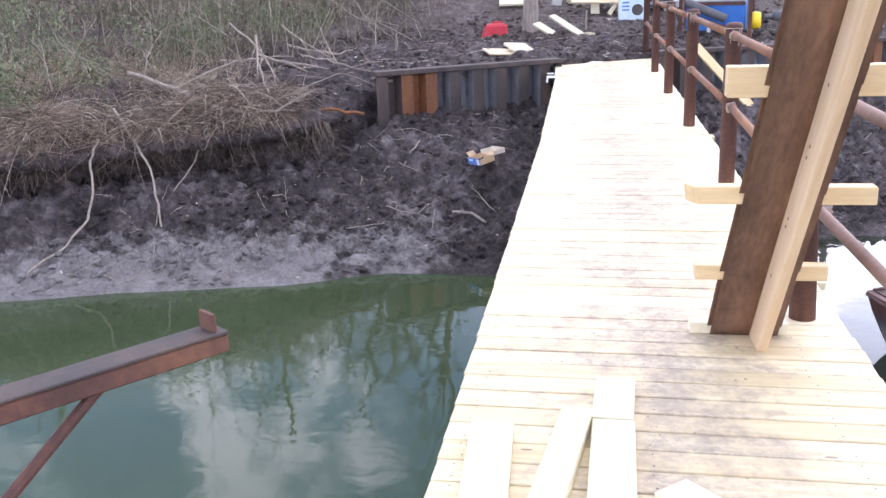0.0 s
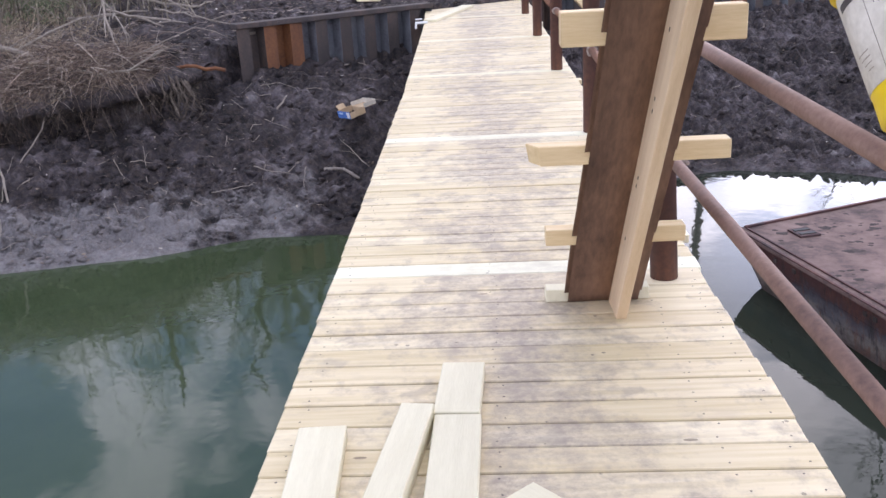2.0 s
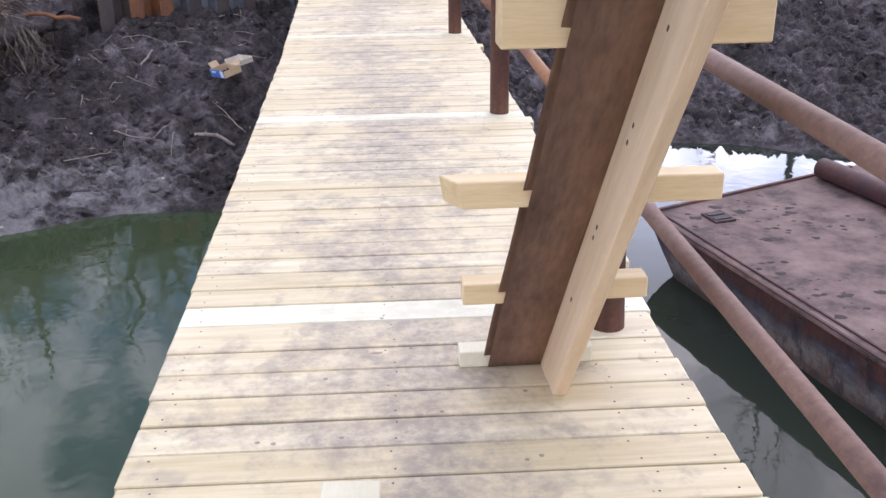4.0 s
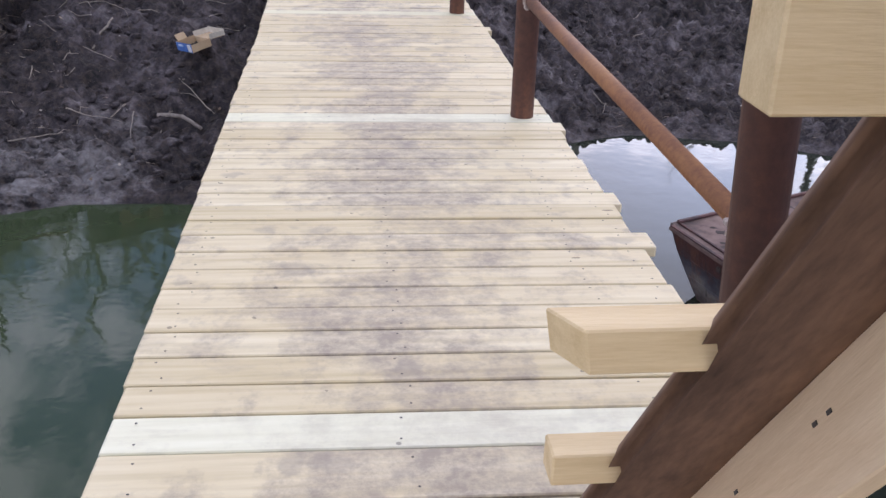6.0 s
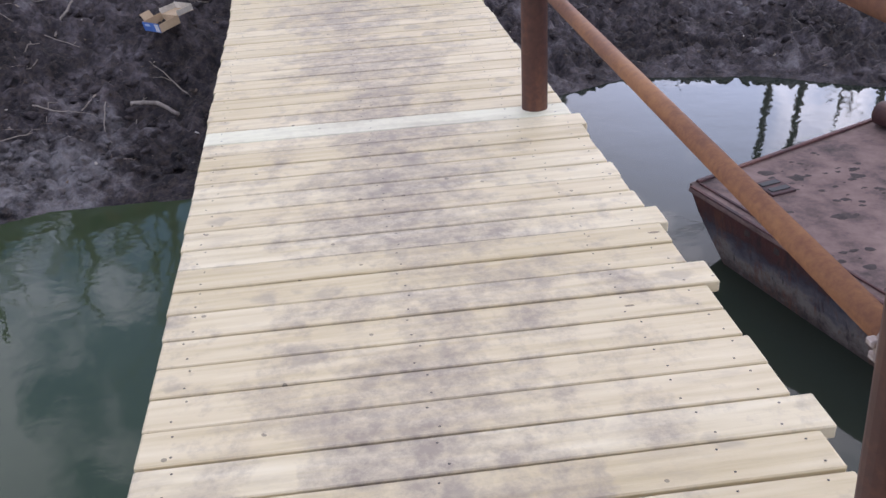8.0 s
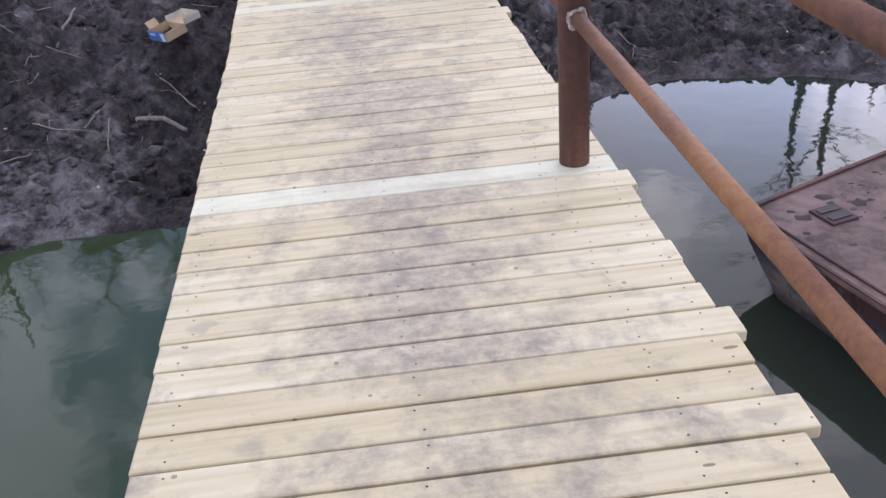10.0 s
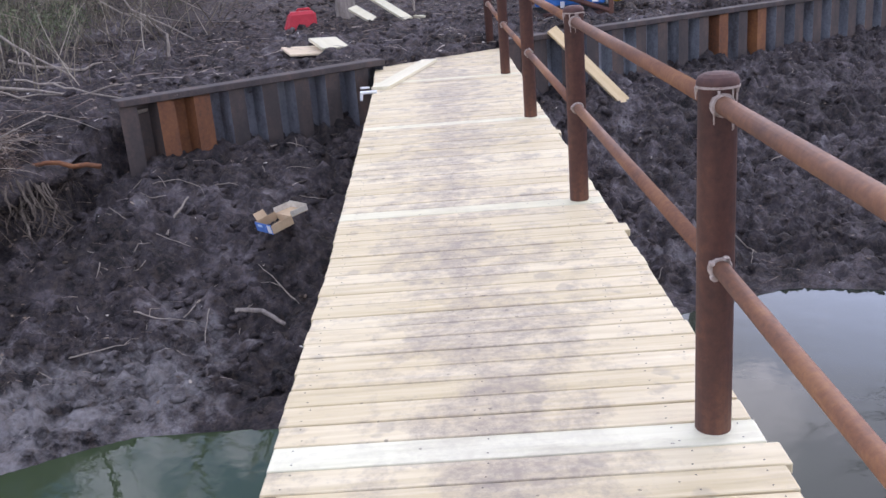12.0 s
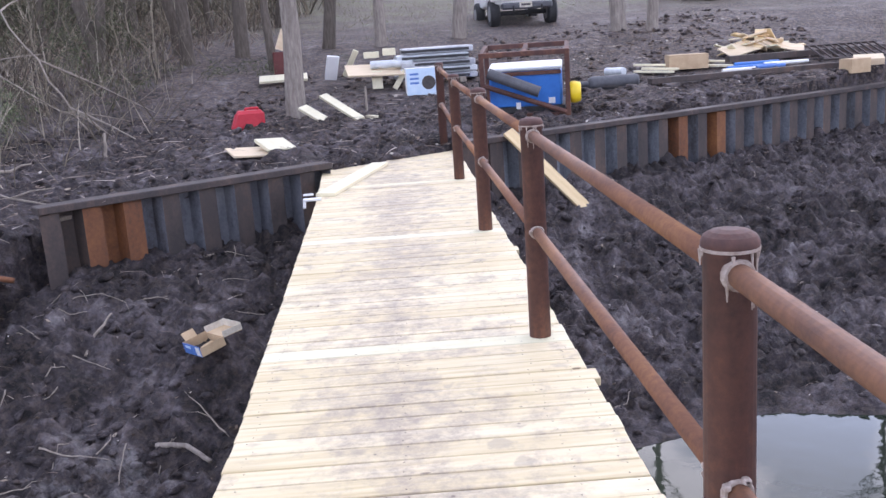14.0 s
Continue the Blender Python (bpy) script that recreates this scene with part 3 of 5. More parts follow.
for k, (a, b) in enumerate(PALE_ROWS):
    rows.append((a, b, True))
    end = PALE_ROWS[k + 1][0] if k + 1 < len(PALE_ROWS) else 13.92
    cnt = round((end - b) / 0.1335)
    for i in range(cnt):
        rows.append((b + (end - b) * i / cnt, b + (end - b) * (i + 1) / cnt, False))
rows.sort()
plank_mesh = {}
NV, NF = [], []
rng = random.Random(5)
for a, b, pale in rows:
    mid, w = (a + b) / 2, (b - a) - 0.0075
    x0 = 0.024 + rng.uniform(-0.003, 0.004) - 0.014 * max(0.0, mid - 4.5)
    x1 = 1.553 + rng.uniform(-0.005, 0.006)
    if mid < 0.1:
        x1 -= 0.012
    if any(abs(mid - q) < 0.062 for q in LONG_AT):
        x1 += rng.uniform(0.030, 0.045)
    if mid > 13.0:
        x0 = (mid - 13.0) * 0.85 - 0.17
    elif mid > 10:
        x0 -= 0.021 * (mid - 10)
        x1 += 0.03
    key = (pale, round(w, 3))
    if key not in plank_mesh:
        plank_mesh[key] = mesh_of("plank", boxed((1.0, w, 0.038), None, 0.0035), WOOD_PALE if pale else WOOD)
    ob = new("plank", plank_mesh[key])
    ob.parent = walkway
    ob.matrix_world = pose((x0 + x1) / 2, mid, -0.019 + rng.uniform(-0.0018, 0.0018), 0, 0, SKEW + rng.uniform(-0.12, 0.12)) @ Matrix.Diagonal((x1 - x0, 1, 1, 1))
    for xn in (0.10, 0.70, 1.30, 1.49):
        for k in (-0.3, 0.3):
            px = xn + rng.uniform(-0.02, 0.02)
            py = mid + k * w + math.tan(radians(SKEW)) * (px - 0.78)
            if px < x0 + 0.03:
                continue
            base = len(NV)
            for s in range(6):
                NV.append((px + 0.0035 * math.cos(s * math.pi / 3), py + 0.0035 * math.sin(s * math.pi / 3), 0.0022))
            NF.append(tuple(base + s for s in range(6)))
nails = tagged(new("nail_heads", plain("nail_heads", NV, NF, INK)), "dark nail heads along the joists", kind="stuff")
nails.parent = walkway
for x in (0.10, 0.70, 1.30):
    part("joist", boxed((0.045, 19.6, 0.19), at(x, 3.9, -0.135), 0.003), LUMBER, walkway, "treated timber joist")
for k in range(-2, 6):
    yy = 2.72 * k + 0.02
    if yy < 13:
        part("cross_beam", boxed((1.5, 0.14, 0.14), at(0.78, yy, -0.30), 0.006), POST_STEEL, walkway, "rusty steel cross beam")
        part("pile", tubed((0.12, yy, -0.3), (0.12, yy, -3.4), 0.057), POST_STEEL, walkway, "rusty pipe pile")

# ---- pipe railing ----
railing = thing("pipe_railing", "rusty welded pipe railing along the boardwalk", "railing")
POST_X, POST_TOP = 1.42, 1.098
ys = [2.72 * k for k in range(-2, 6)]
post_prof = [(0.0550, -3.2), (0.0550, 1.062), (0.060, 1.066), (0.0595, 1.082), (0.054, 1.094), (0.040, 1.102), (0.020, 1.106), (0.0, 1.107)]
post_bm = lathe([(r, z) for r, z in post_prof[:-1]], 20)
post_me = mesh_of("post", post_bm, POST_STEEL, False)
for p in post_me.polygons:
    p.use_smooth = abs(p.normal.z) < 0.5
weld_rng = random.Random(9)
for i, yy in enumerate(ys):
    po = new("post", post_me)
    po.parent = railing
    if abs(yy) < 0.1:
        po.matrix_world = pose(1.385, yy, 0.0, 0, -2.4, 0)
    else:
        po.matrix_world = pose(POST_X, yy, 0.05 if yy > 13 else 0.0, 0, 0, 40 * i if abs(yy) > 20 else 0)
    for z in (1.02, 0.545):
        for side in (-1, 1):
            bmw = bmesh.new()
            if abs(yy) < 0.1 and side < 0:
                z -= 0.045
            tube(bmw, (0, side * 0.045, z), (0, side * 0.062, z), 0.037, 0.0325, 14)
            for q in range(5):
                ang = weld_rng.uniform(0, 6.28)
                ln = weld_rng.uniform(0.012, 0.05)
                c = Vector((0.034 * math.cos(ang), side * 0.060, z + 0.034 * math.sin(ang)))
                if z > 1:
                    tube(bmw, c + Vector((0, 0, 0.01)), c - Vector((0, 0, ln)), 0.0045, 0.0015, 5)
                else:
                    box(bmw, (0.016, 0.02, 0.014), Matrix.Translation(c), 0.003)
            if abs(yy) < 0.1 and side < 0:
                bmesh.ops.translate(bmw, vec=(0.035 + 0.056 * z, 0.012, 0), verts=bmw.verts)
                z += 0.045
            part("weld", bmw, WELD, po, "pale weld bead with spatter")
    bmw = bmesh.new()
    tube(bmw, (0, 0, 1.064), (0, 0, 1.071), 0.0608, 0.0608, 20)
    for q in range(11):
        ang = weld_rng.uniform(0, 6.28)
        c = Vector((0.0595 * math.cos(ang), 0.0595 * math.sin(ang), 1.066))
        tube(bmw, c, c - Vector((0, 0, weld_rng.uniform(0.008, 0.07) * weld_rng.random() ** 0.5)), weld_rng.uniform(0.0022, 0.0055), 0.0012, 5)
    part("cap_weld", bmw, WELD, po, "pale weld run round the post cap")
for a, b in zip(ys, ys[1:]):
    for z in (1.02, 0.545):
        dz = 0.05 if b > 13 else 0
        if a < -1:
            z -= 0.07
        xa, za = (1.375, z) if abs(a) < 0.1 and z > 0.8 else (1.400, z - 0.035) if abs(a) < 0.1 else (POST_X, z)
        xb, zb = POST_X, z + dz
        if abs(b) < 0.1:
            xa, za, xb, zb = 1.45, z - 0.025, 1.395, z + 0.022
        part("rail", tubed((xa, a + 0.05, za), (xb, b - 0.05, zb), 0.0262 if a > -1 else 0.0235, None, 18), RAIL_STEEL if a > -1 else RAIL_DULL, railing, "", True)

# ---- leaning step stringer on the boardwalk ----
stair = thing("step_stringer", "leaning dark timber post with nailed lumber steps", "stairs")
LEAN = Vector((0.045, -0.66, 1.0)).normalized()
U = Vector((1, 0, 0))
U = (U - LEAN * U.dot(LEAN)).normalized()
N = LEAN.cross(U).normalized()
if N.y > 0:
    N = -N
FRAME_M = Matrix(((U.x, -N.x, LEAN.x, 0), (U.y, -N.y, LEAN.y, 0), (U.z, -N.z, LEAN.z, 0), (0, 0, 0, 1)))


def along(ob):
    """Turns a leaning part's own axes along the lean, so that its grain follows it."""
    ob.data.transform(FRAME_M.inverted())
    ob.matrix_local = FRAME_M


def cut_low(bm, z=0.003):
    bmesh.ops.bisect_plane(bm, geom=bm.verts[:] + bm.edges[:] + bm.faces[:], plane_co=(0, 0, z), plane_no=(0, 0, -1), clear_outer=True)
    loose = [e for e in bm.edges if len(e.link_faces) == 1]
    if loose:
        bmesh.ops.holes_fill(bm, edges=loose)


bm = bmesh.new()
vs = bmesh.ops.create_cube(bm, size=1.0)["verts"]
bmesh.ops.scale(bm, verts=vs, vec=(0.318, 0.075, 3.4))
for v in vs:
    if v.co.y > 0:
        v.co.x *= 0.72
bmesh.ops.bevel(bm, geom=[e for e in bm.edges if abs((e.verts[0].co - e.verts[1].co).z) > 1], offset=0.026, segments=5, affect="EDGES")
bmesh.ops.subdivide_edges(bm, edges=[e for e in bm.edges if abs((e.verts[0].co - e.verts[1].co).z) > 1], cuts=26)
for v in bm.verts:
    k = noise.noise(Vector((v.co.x * 9, v.co.y * 9, v.co.z * 2.2)))
    v.co.x += 0.006 * k
    v.co.y += 0.005 * k
bmesh.ops.transform(bm, matrix=Matrix.Translation(Vector((1.110, -0.228, 0)) - N * 0.0375 + LEAN * 1.5) @ FRAME_M, verts=bm.verts)
cut_low(bm)
along(part("stringer", bm, OLD_WOOD, stair, "dark weathered squared timber", True))
bm = bmesh.new()
box(bm, (0.038, 0.150, 3.3), Matrix.Translation(Vector((1.150, -0.228, 0)) + N * 0.073 + LEAN * 1.5) @ FRAME_M, 0.003)
cut_low(bm)
along(part("stiffener_board", bm, LUMBER_UP, stair, "new pale board on edge with nail marks"))
for t_ in (0.35, 0.62, 0.66, 0.95, 1.0, 1.25, 1.6):
    p = Vector((1.150, -0.228, 0)) + LEAN * (t_ + 0.1) + N * 0.05 - U * 0.0195
    part("nail_mark", boxed((0.002, 0.006, 0.012), Matrix.Translation(p) @ FRAME_M, 0.0), INK, stair)


def tread(x0, x1, z0, z1, depth, cut, label="new pale lumber step", mat=LUMBER):
    yf = -0.228 - 0.66 * z0 + 0.002
    bm = bmesh.new()
    box(bm, (x1 - x0, depth, z1 - z0), at((x0 + x1) / 2, yf + depth / 2, (z0 + z1) / 2), 0.003)
    if cut:
        for v in bm.verts:
            if v.co.x < (x0 + x1) / 2:
                v.co.x += cut * max(0.0, (yf + depth - v.co.y)) + 0.3 * cut * (z1 - v.co.z)
    part("step", bm, mat, stair, label)


# base block in paler wood, so its colour carries the light on it
tread(0.895, 1.285, 0.002, 0.052, 0.066, 0, "whitish base block", OFFCUT)
tread(0.885, 1.372, 0.298, 0.356, 0.064, 0)
tread(0.812, 1.455, 0.648, 0.711, 0.066, 0.55)
tread(0.903, 1.412, 1.052, 1.148, 0.066, 0)
tread(0.90, 1.42, 1.44, 1.53, 0.066, 0)

# ---- offcuts lying on the boards ----
def offcut(x0, y0, x1, y1, w, z, label, h=0.038, saw=False):
    a, b = Vector((x0, y0, 0)), Vector((x1, y1, 0))
    d = b - a
    m = at((x0 + x1) / 2, (y0 + y1) / 2, z + h / 2, math.degrees(math.atan2(d.y, d.x)) - 90)
    bm = boxed((w, d.length, h), None, 0.003)
    ob = solid("board_offcut", bm, OFFCUT, label, "board", m, "offcuts on the boardwalk")
    return ob


offcut(0.178, -1.17, 0.225, -2.3, 0.140, 0.0, "pale new board lying along the boardwalk")
offcut(0.585, -0.785, 0.565, -1.115, 0.138, 0.0, "short pale board end lying on the boardwalk")
offcut(0.570, -1.125, 0.535, -2.3, 0.138, 0.0, "pale new board with a dark sawn crack")
crack_on = bpy.data.objects["board_offcut.002"]
for ly, lx, ln, yw in ((0.22, 0.02, 0.09, 14), (0.19, -0.03, 0.05, 30), (0.575, 0.0, 0.12, -6)):
    part("crack", boxed((ln, 0.004, 0.001), at(lx, ly, 0.0197, yw), 0.0), INK, crack_on)
offcut(0.452, -1.09, 0.330, -2.0, 0.100, 0.0, "narrow pale lumber lying askew on the boardwalk", 0.06)
offcut(0.72, -1.53, 0.93, -1.76, 0.13, 0.0, "short pale block lying askew on the boardwalk")

# ---- plank laid on the far left of the boardwalk, with a tap ----
offcut(0.02, 10.35, 0.56, 12.45, 0.20, 0.0, "long pale plank laid askew at the boardwalk end")
tap = thing("water_tap", "small white plastic tap on the boardwalk edge", "tap", at(-0.12, 10.05, 0.03))
part("pipe", tubed((-0.05, 0, 0), (0.12, 0, 0.0), 0.018, None, 10), WHITE, tap)
part("handle", boxed((0.10, 0.02, 0.02), at(0, 0, 0.05), 0.004), WHITE, tap)
part("spout", tubed((-0.04, 0, 0.01), (-0.05, 0, -0.08), 0.016, None, 10), WHITE, tap)

# ---- steel arm over the water ----
arm = thing("davit", "rusty red-brown steel davit bracketed out over the water", "davit")
A0, A1 = Vector((-0.385, -1.975, 0.645)), Vector((-1.42, -3.36, 0.645))
ad = (A1 - A0).normalized()
ayaw = math.degrees(math.atan2(ad.y, ad.x))
am = (A0 + A1) / 2
part("beam", boxed(((A1 - A0).length, 0.075, 0.045), at(am.x, am.y, 0.622, ayaw), 0.004), POST_STEEL, arm)
part("top_plate", boxed(((A1 - A0).length, 0.082, 0.008), at(am.x, am.y, 0.6495, ayaw), 0.002), CAP_STEEL, arm, "worn pale top plate")
part("stop", boxed((0.012, 0.06, 0.045), at(A0.x + ad.x * 0.03, A0.y + ad.y * 0.03, 0.676, ayaw), 0.002), POST_STEEL, arm)
part("brace", tubed(A0 + ad * 0.30 - Vector((0, 0, 0.04)), A0 + ad * 1.72 + Vector((0, 0, -1.165)), 0.014, None, 8), POST_STEEL, arm)
part("pile", tubed(A1 + Vector((0, 0, 0.1)), A1 - Vector((0, 0, 4.2)), 0.06), POST_STEEL, arm)


# ---- moored barge ----
def barge():
    root = thing("barge", "rusty flat steel work barge moored beside the boardwalk", "barge")
    C = Vector((2.96, 4.72, 0))
    r, f = Vector((0.914, 0.405, 0)), Vector((-0.245, 0.97, 0))
    L, Wd = 7.2, 2.9

    def ring(z, inset, rake):
        a = C + r * inset - f * rake
        b = C + r * (Wd - inset) - f * rake
        return [(p.x, p.y, z) for p in (a, b, b - f * (L - 2 * rake), a - f * (L - 2 * rake))]

    def band(name, z0, i0, k0, z1, i1, k1, mat, label):
        bm = bmesh.new()
        a, b = [bm.verts.new(p) for p in ring(z0, i0, k0)], [bm.verts.new(p) for p in ring(z1, i1, k1)]
        for k in range(4):
            bm.faces.new((a[k], b[k], b[(k + 1) % 4], a[(k + 1) % 4]))
        bm.faces.new(a)
        bm.faces.new(b[::-1])
        bmesh.ops.recalc_face_normals(bm, faces=bm.faces)
        bmesh.ops.bevel(bm, geom=[e for e in bm.edges if abs(e.verts[0].co.z - e.verts[1].co.z) > 0.01], offset=0.05, segments=3, affect="EDGES")
        part(name, bm, mat, root, label)

    band("deck", -1.42, 0.0, 0.0, -1.445, 0.0, 0.0, BARGE_DECK, "rust-brown deck plate with dark mud patches")
    band("top_strake", -1.447, 0.015, 0.01, -1.58, 0.03, 0.09, BARGE_HULL, "worn dark red strake")
    band("hull_side", -1.582, 0.03, 0.09, -1.72, 0.055, 0.20, BARGE_HULL, "worn slate paint broken by rust")
    band("hull_bottom", -1.722, 0.055, 0.20, -2.2, 0.15, 0.62, BARGE_HULL, "chalky and rusty lower hull")
    side = math.degrees(math.atan2(-f.y, -f.x))
    rr = random.Random(3)
    for o, w_ in ((0.020, 0.028), (0.105, 0.020)):
        p = C + r * o - f * (L / 2)
        part("rub_rail", boxed((L - 0.10, w_, 0.014), at(p.x, p.y, -1.414, side), 0.004), BARGE_RED, root, "thin dark red edge rail")
    q = C + r * 1.3 - f * 0.03
    part("bow_rail", boxed((2.4, 0.035, 0.02), at(q.x, q.y, -1.409, math.degrees(math.atan2(r.y, r.x))), 0.004), BARGE_RED, root)
    h = C + r * 0.50 - f * 0.42
    vent = part("vent", boxed((0.22, 0.20, 0.018), at(h.x, h.y, -1.411, side), 0.004), BARGE_RED, root, "small dark deck vent")
    for k in (-0.05, 0.05):
        g = h - f * k
        part("slot", boxed((0.05, 0.15, 0.008), at(g.x, g.y, -1.399, side), 0.0), BLACK, vent)
    b = C + r * 2.02 - f * 1.25
    part("roller", tubed(b + f * 1.15 + Vector((0, 0, -1.325)), b - f * 1.15 + Vector((0, 0, -1.325)), 0.095, None, 20), BARGE_RED, root, "dark steel roller lying on the deck", True)
    for k in range(9):
        s_ = rr.uniform(0.6, 6.0)
        p = C - f * s_ + r * 0.02
        part("cleat", boxed((0.045, 0.02, 0.04), at(p.x, p.y, -1.50, side), 0.004), CAP_STEEL, root)
    for k in range(3):
        p = b + r * (0.35 + 0.12 * k) - f * 0.3 * k
        part("loose_timber", boxed((0.9, 0.08, 0.05), at(p.x, p.y, -1.395 + 0.0 * k, side + 8 * k), 0.006), GREY_WOOD, root, "grey timber lying on deck")
    MV, MF = [], []
    for k in range(1000):
        s_, t_ = rr.uniform(0.15, L - 0.3), rr.uniform(0.1, Wd - 0.15)
        if noise.noise(Vector((s_ * 0.9, t_ * 1.1, 4))) < -0.05:
            continue
        p = C - f * s_ + r * t_
        rad = rr.uniform(0.006, 0.034) * (2.2 if rr.random() < 0.10 else 1)
        base = len(MV)
        n_ = 9
        MV.append((p.x, p.y, -1.42 + rr.uniform(0.003, 0.006)))
        for j in range(n_):
            an = j * 6.2832 / n_
            q_ = rad * rr.uniform(0.55, 1.25)
            MV.append((p.x + q_ * math.cos(an), p.y + 0.75 * q_ * math.sin(an), -1.4195))
        MF.extend((base, base + 1 + j, base + 1 + (j + 1) % n_) for j in range(n_))
    ob = tagged(new("dried_mud", plain("dried_mud", MV, MF, BARGE_MUD, True)), "dark dried mud patches", kind="stuff")
    ob.parent = root
    return root


barge()


# ---- pail of hydraulic fluid hung on the railing ----
def pail():
    m = at(1.440, -2.04, 1.075, 0, -34, -9) @ Matrix.Diagonal((0.88, 0.88, 0.88, 1))
    root = thing("pail", "yellow plastic pail with a worn paper label", "pail", m)
    prof = [(0.118, 0.0), (0.130, 0.004), (0.131, 0.06), (0.132, 0.065), (0.142, 0.285), (0.152, 0.287), (0.152, 0.302), (0.147, 0.304), (0.148, 0.335), (0.157, 0.338), (0.157, 0.352), (0.150, 0.365)]
    ob = part("body", lathe(prof, 40), YELLOW, root, "", True)
    part("label", lathe([(0.1334, 0.066), (0.1335, 0.067), (0.1425, 0.270), (0.1424, 0.271)], 40), LABEL, root, "worn whitish paper label", True)
    bm = lathe([(0.100, -0.012), (0.112, -0.012), (0.116, 0.002), (0.100, 0.002)], 32)
    part("foot_ring", bm, YELLOW, root)
    for txt, z, ang, size in (("SUPER TRACTOR", 0.243, -150, 0.021), ("Hydraulic", 0.205, -147, 0.015), ("303", 0.183, -138, 0.016)):
        cu = bpy.data.curves.new("lettering", "FONT")
        cu.body, cu.size = txt, size
        tmp = new("lettering", cu)
        me = bpy.data.meshes.new_from_object(tmp)
        bpy.data.objects.remove(tmp)
        for v in me.vertices:
            h = z + v.co.y
            rad = 0.1335 + (h - 0.067) / 0.203 * 0.009 + 0.0006
            a = radians(ang) + v.co.x / rad
            v.co = Vector((rad * math.cos(a), rad * math.sin(a), h))
        me.materials.clear()
        me.materials.append(INK)
        w = new("lettering", me)
        w.parent = root

    def printed(name, a0, a1, z0, z1, mat, label=""):
        bm = bmesh.new()
        cols = []
        for k in range(9):
            a = radians(a0 + (a1 - a0) * k / 8)
            cols.append([bm.verts.new(((0.1335 + (h - 0.067) / 0.203 * 0.009 + 0.0005) * math.cos(a), (0.1335 + (h - 0.067) / 0.203 * 0.009 + 0.0005) * math.sin(a), h)) for h in (z0, z1)])
        for c, e in zip(cols, cols[1:]):
            bm.faces.new((c[0], e[0], e[1], c[1]))
        part(name, bm, mat, root, label)

    printed("printed_picture", -138, -95, 0.105, 0.160, DARKPIPE, "grey printed picture")
    printed("panel_line", -154.5, -153.8, 0.07, 0.268, GREY_WOOD)
    printed("print_bar", -186, -162, 0.235, 0.250, INK)
    for k in range(4):
        printed("print_bar", -184 + 3 * k, -166, 0.135 - 0.012 * k, 0.137 - 0.012 * k, GREY_WOOD)
    printed("print_bar", -140, -110, 0.083, 0.088, INK)


pail()


# ---- brush, roots and litter ----
FIELD = leafy("field_blades", [(0, (0.15, 0.15, 0.06)), (0.4, (0.24, 0.20, 0.12)), (0.8, (0.18, 0.215, 0.08)), (1, (0.30, 0.26, 0.17))])


def stalk(V, F, p, d, ln, w, bend, seg=3, rr=random):
    """A thin tapering blade of two crossing edges, bent towards bend."""
    side = d.cross(Vector((rr.uniform(-1, 1), rr.uniform(-1, 1), rr.uniform(-1, 1))))
    if side.length < 1e-4:
        side = d.orthogonal()
    side.normalize()
    base = len(V)
    for k in range(seg + 1):
        t = k / seg
        c = p + d * (ln * t) + bend * (ln * t * t)
        h = w * (1 - 0.8 * t) * 0.5
        V.append(c + side * h)
        V.append(c - side * h)
    for k in range(seg):
        a = base + 2 * k
        F.append((a, a + 1, a + 3, a + 2))


def bank_edge_x(y):
    """x right of which the upper ground is bare of brush."""
    return curve(y, ((5.5, -6.0), (8.2, -4.3), (8.9, -3.75), (10.0, -4.2), (12.0, -5.7), (15.0, -6.3), (18.0, -5.9), (22.0, -4.0), (26.0, -2.7), (40, -1.0)))


def brush(name, count, x0, y0, y1, h0, h1, w0, w1, mat, label, seed, spread=0.9, clump=1.0, cat="brush", fork=0.6):
    rr = random.Random(seed)
    V, F = [], []
    made = 0
    while made < count:
        y = rr.uniform(y0, y1)
        x = rr.uniform(x0, bank_edge_x(y) + 0.1)
        if y < bank(x) - 0.08:
            continue
        if clump and noise.noise(Vector((x * 0.8 * clump, y * 0.8 * clump, seed))) < rr.uniform(-0.45, 0.25):
            continue
        edge = min(1.0, (bank_edge_x(y) - x + 0.25) / 1.6)
        h = rr.uniform(h0, h1) * (0.35 + 0.65 * edge)
        d = Vector((rr.gauss(0.1, spread), rr.gauss(-0.15, spread), 1.0)).normalized()
        p = Vector((x, y, turf_z(x, y) - 0.03))
        bend = Vector((rr.gauss(0, 0.25), rr.gauss(-0.1, 0.25), rr.uniform(-0.5, 0.05)))
        w = rr.uniform(w0, w1)
        stalk(V, F, p, d, h, w, bend, 4, rr)
        for k in range(3):
            if rr.random() < fork:
                t = rr.uniform(0.3, 0.9)
                q = p + d * (h * t) + bend * (h * t * t)
                e = (d + Vector((rr.gauss(0, 0.7), rr.gauss(0, 0.7), rr.gauss(0, 0.5)))).normalized()
                stalk(V, F, q, e, h * rr.uniform(0.2, 0.5), w * 0.55, Vector((0, 0, rr.uniform(-0.4, 0.1))), 2, rr)
        made += 1
    return tagged(new(name, plain(name, V, F, mat)), label, cat, kind="stuff")


WOODS = leafy("wood_twigs", [(0, (0.045, 0.036, 0.025)), (0.5, (0.145, 0.118, 0.082)), (0.85, (0.27, 0.225, 0.165)), (1, (0.44, 0.38, 0.30))])
PINE = leafy("evergreen_leaves", [(0, (0.026, 0.034, 0.016)), (0.5, (0.064, 0.076, 0.036)), (1, (0.125, 0.130, 0.064))])
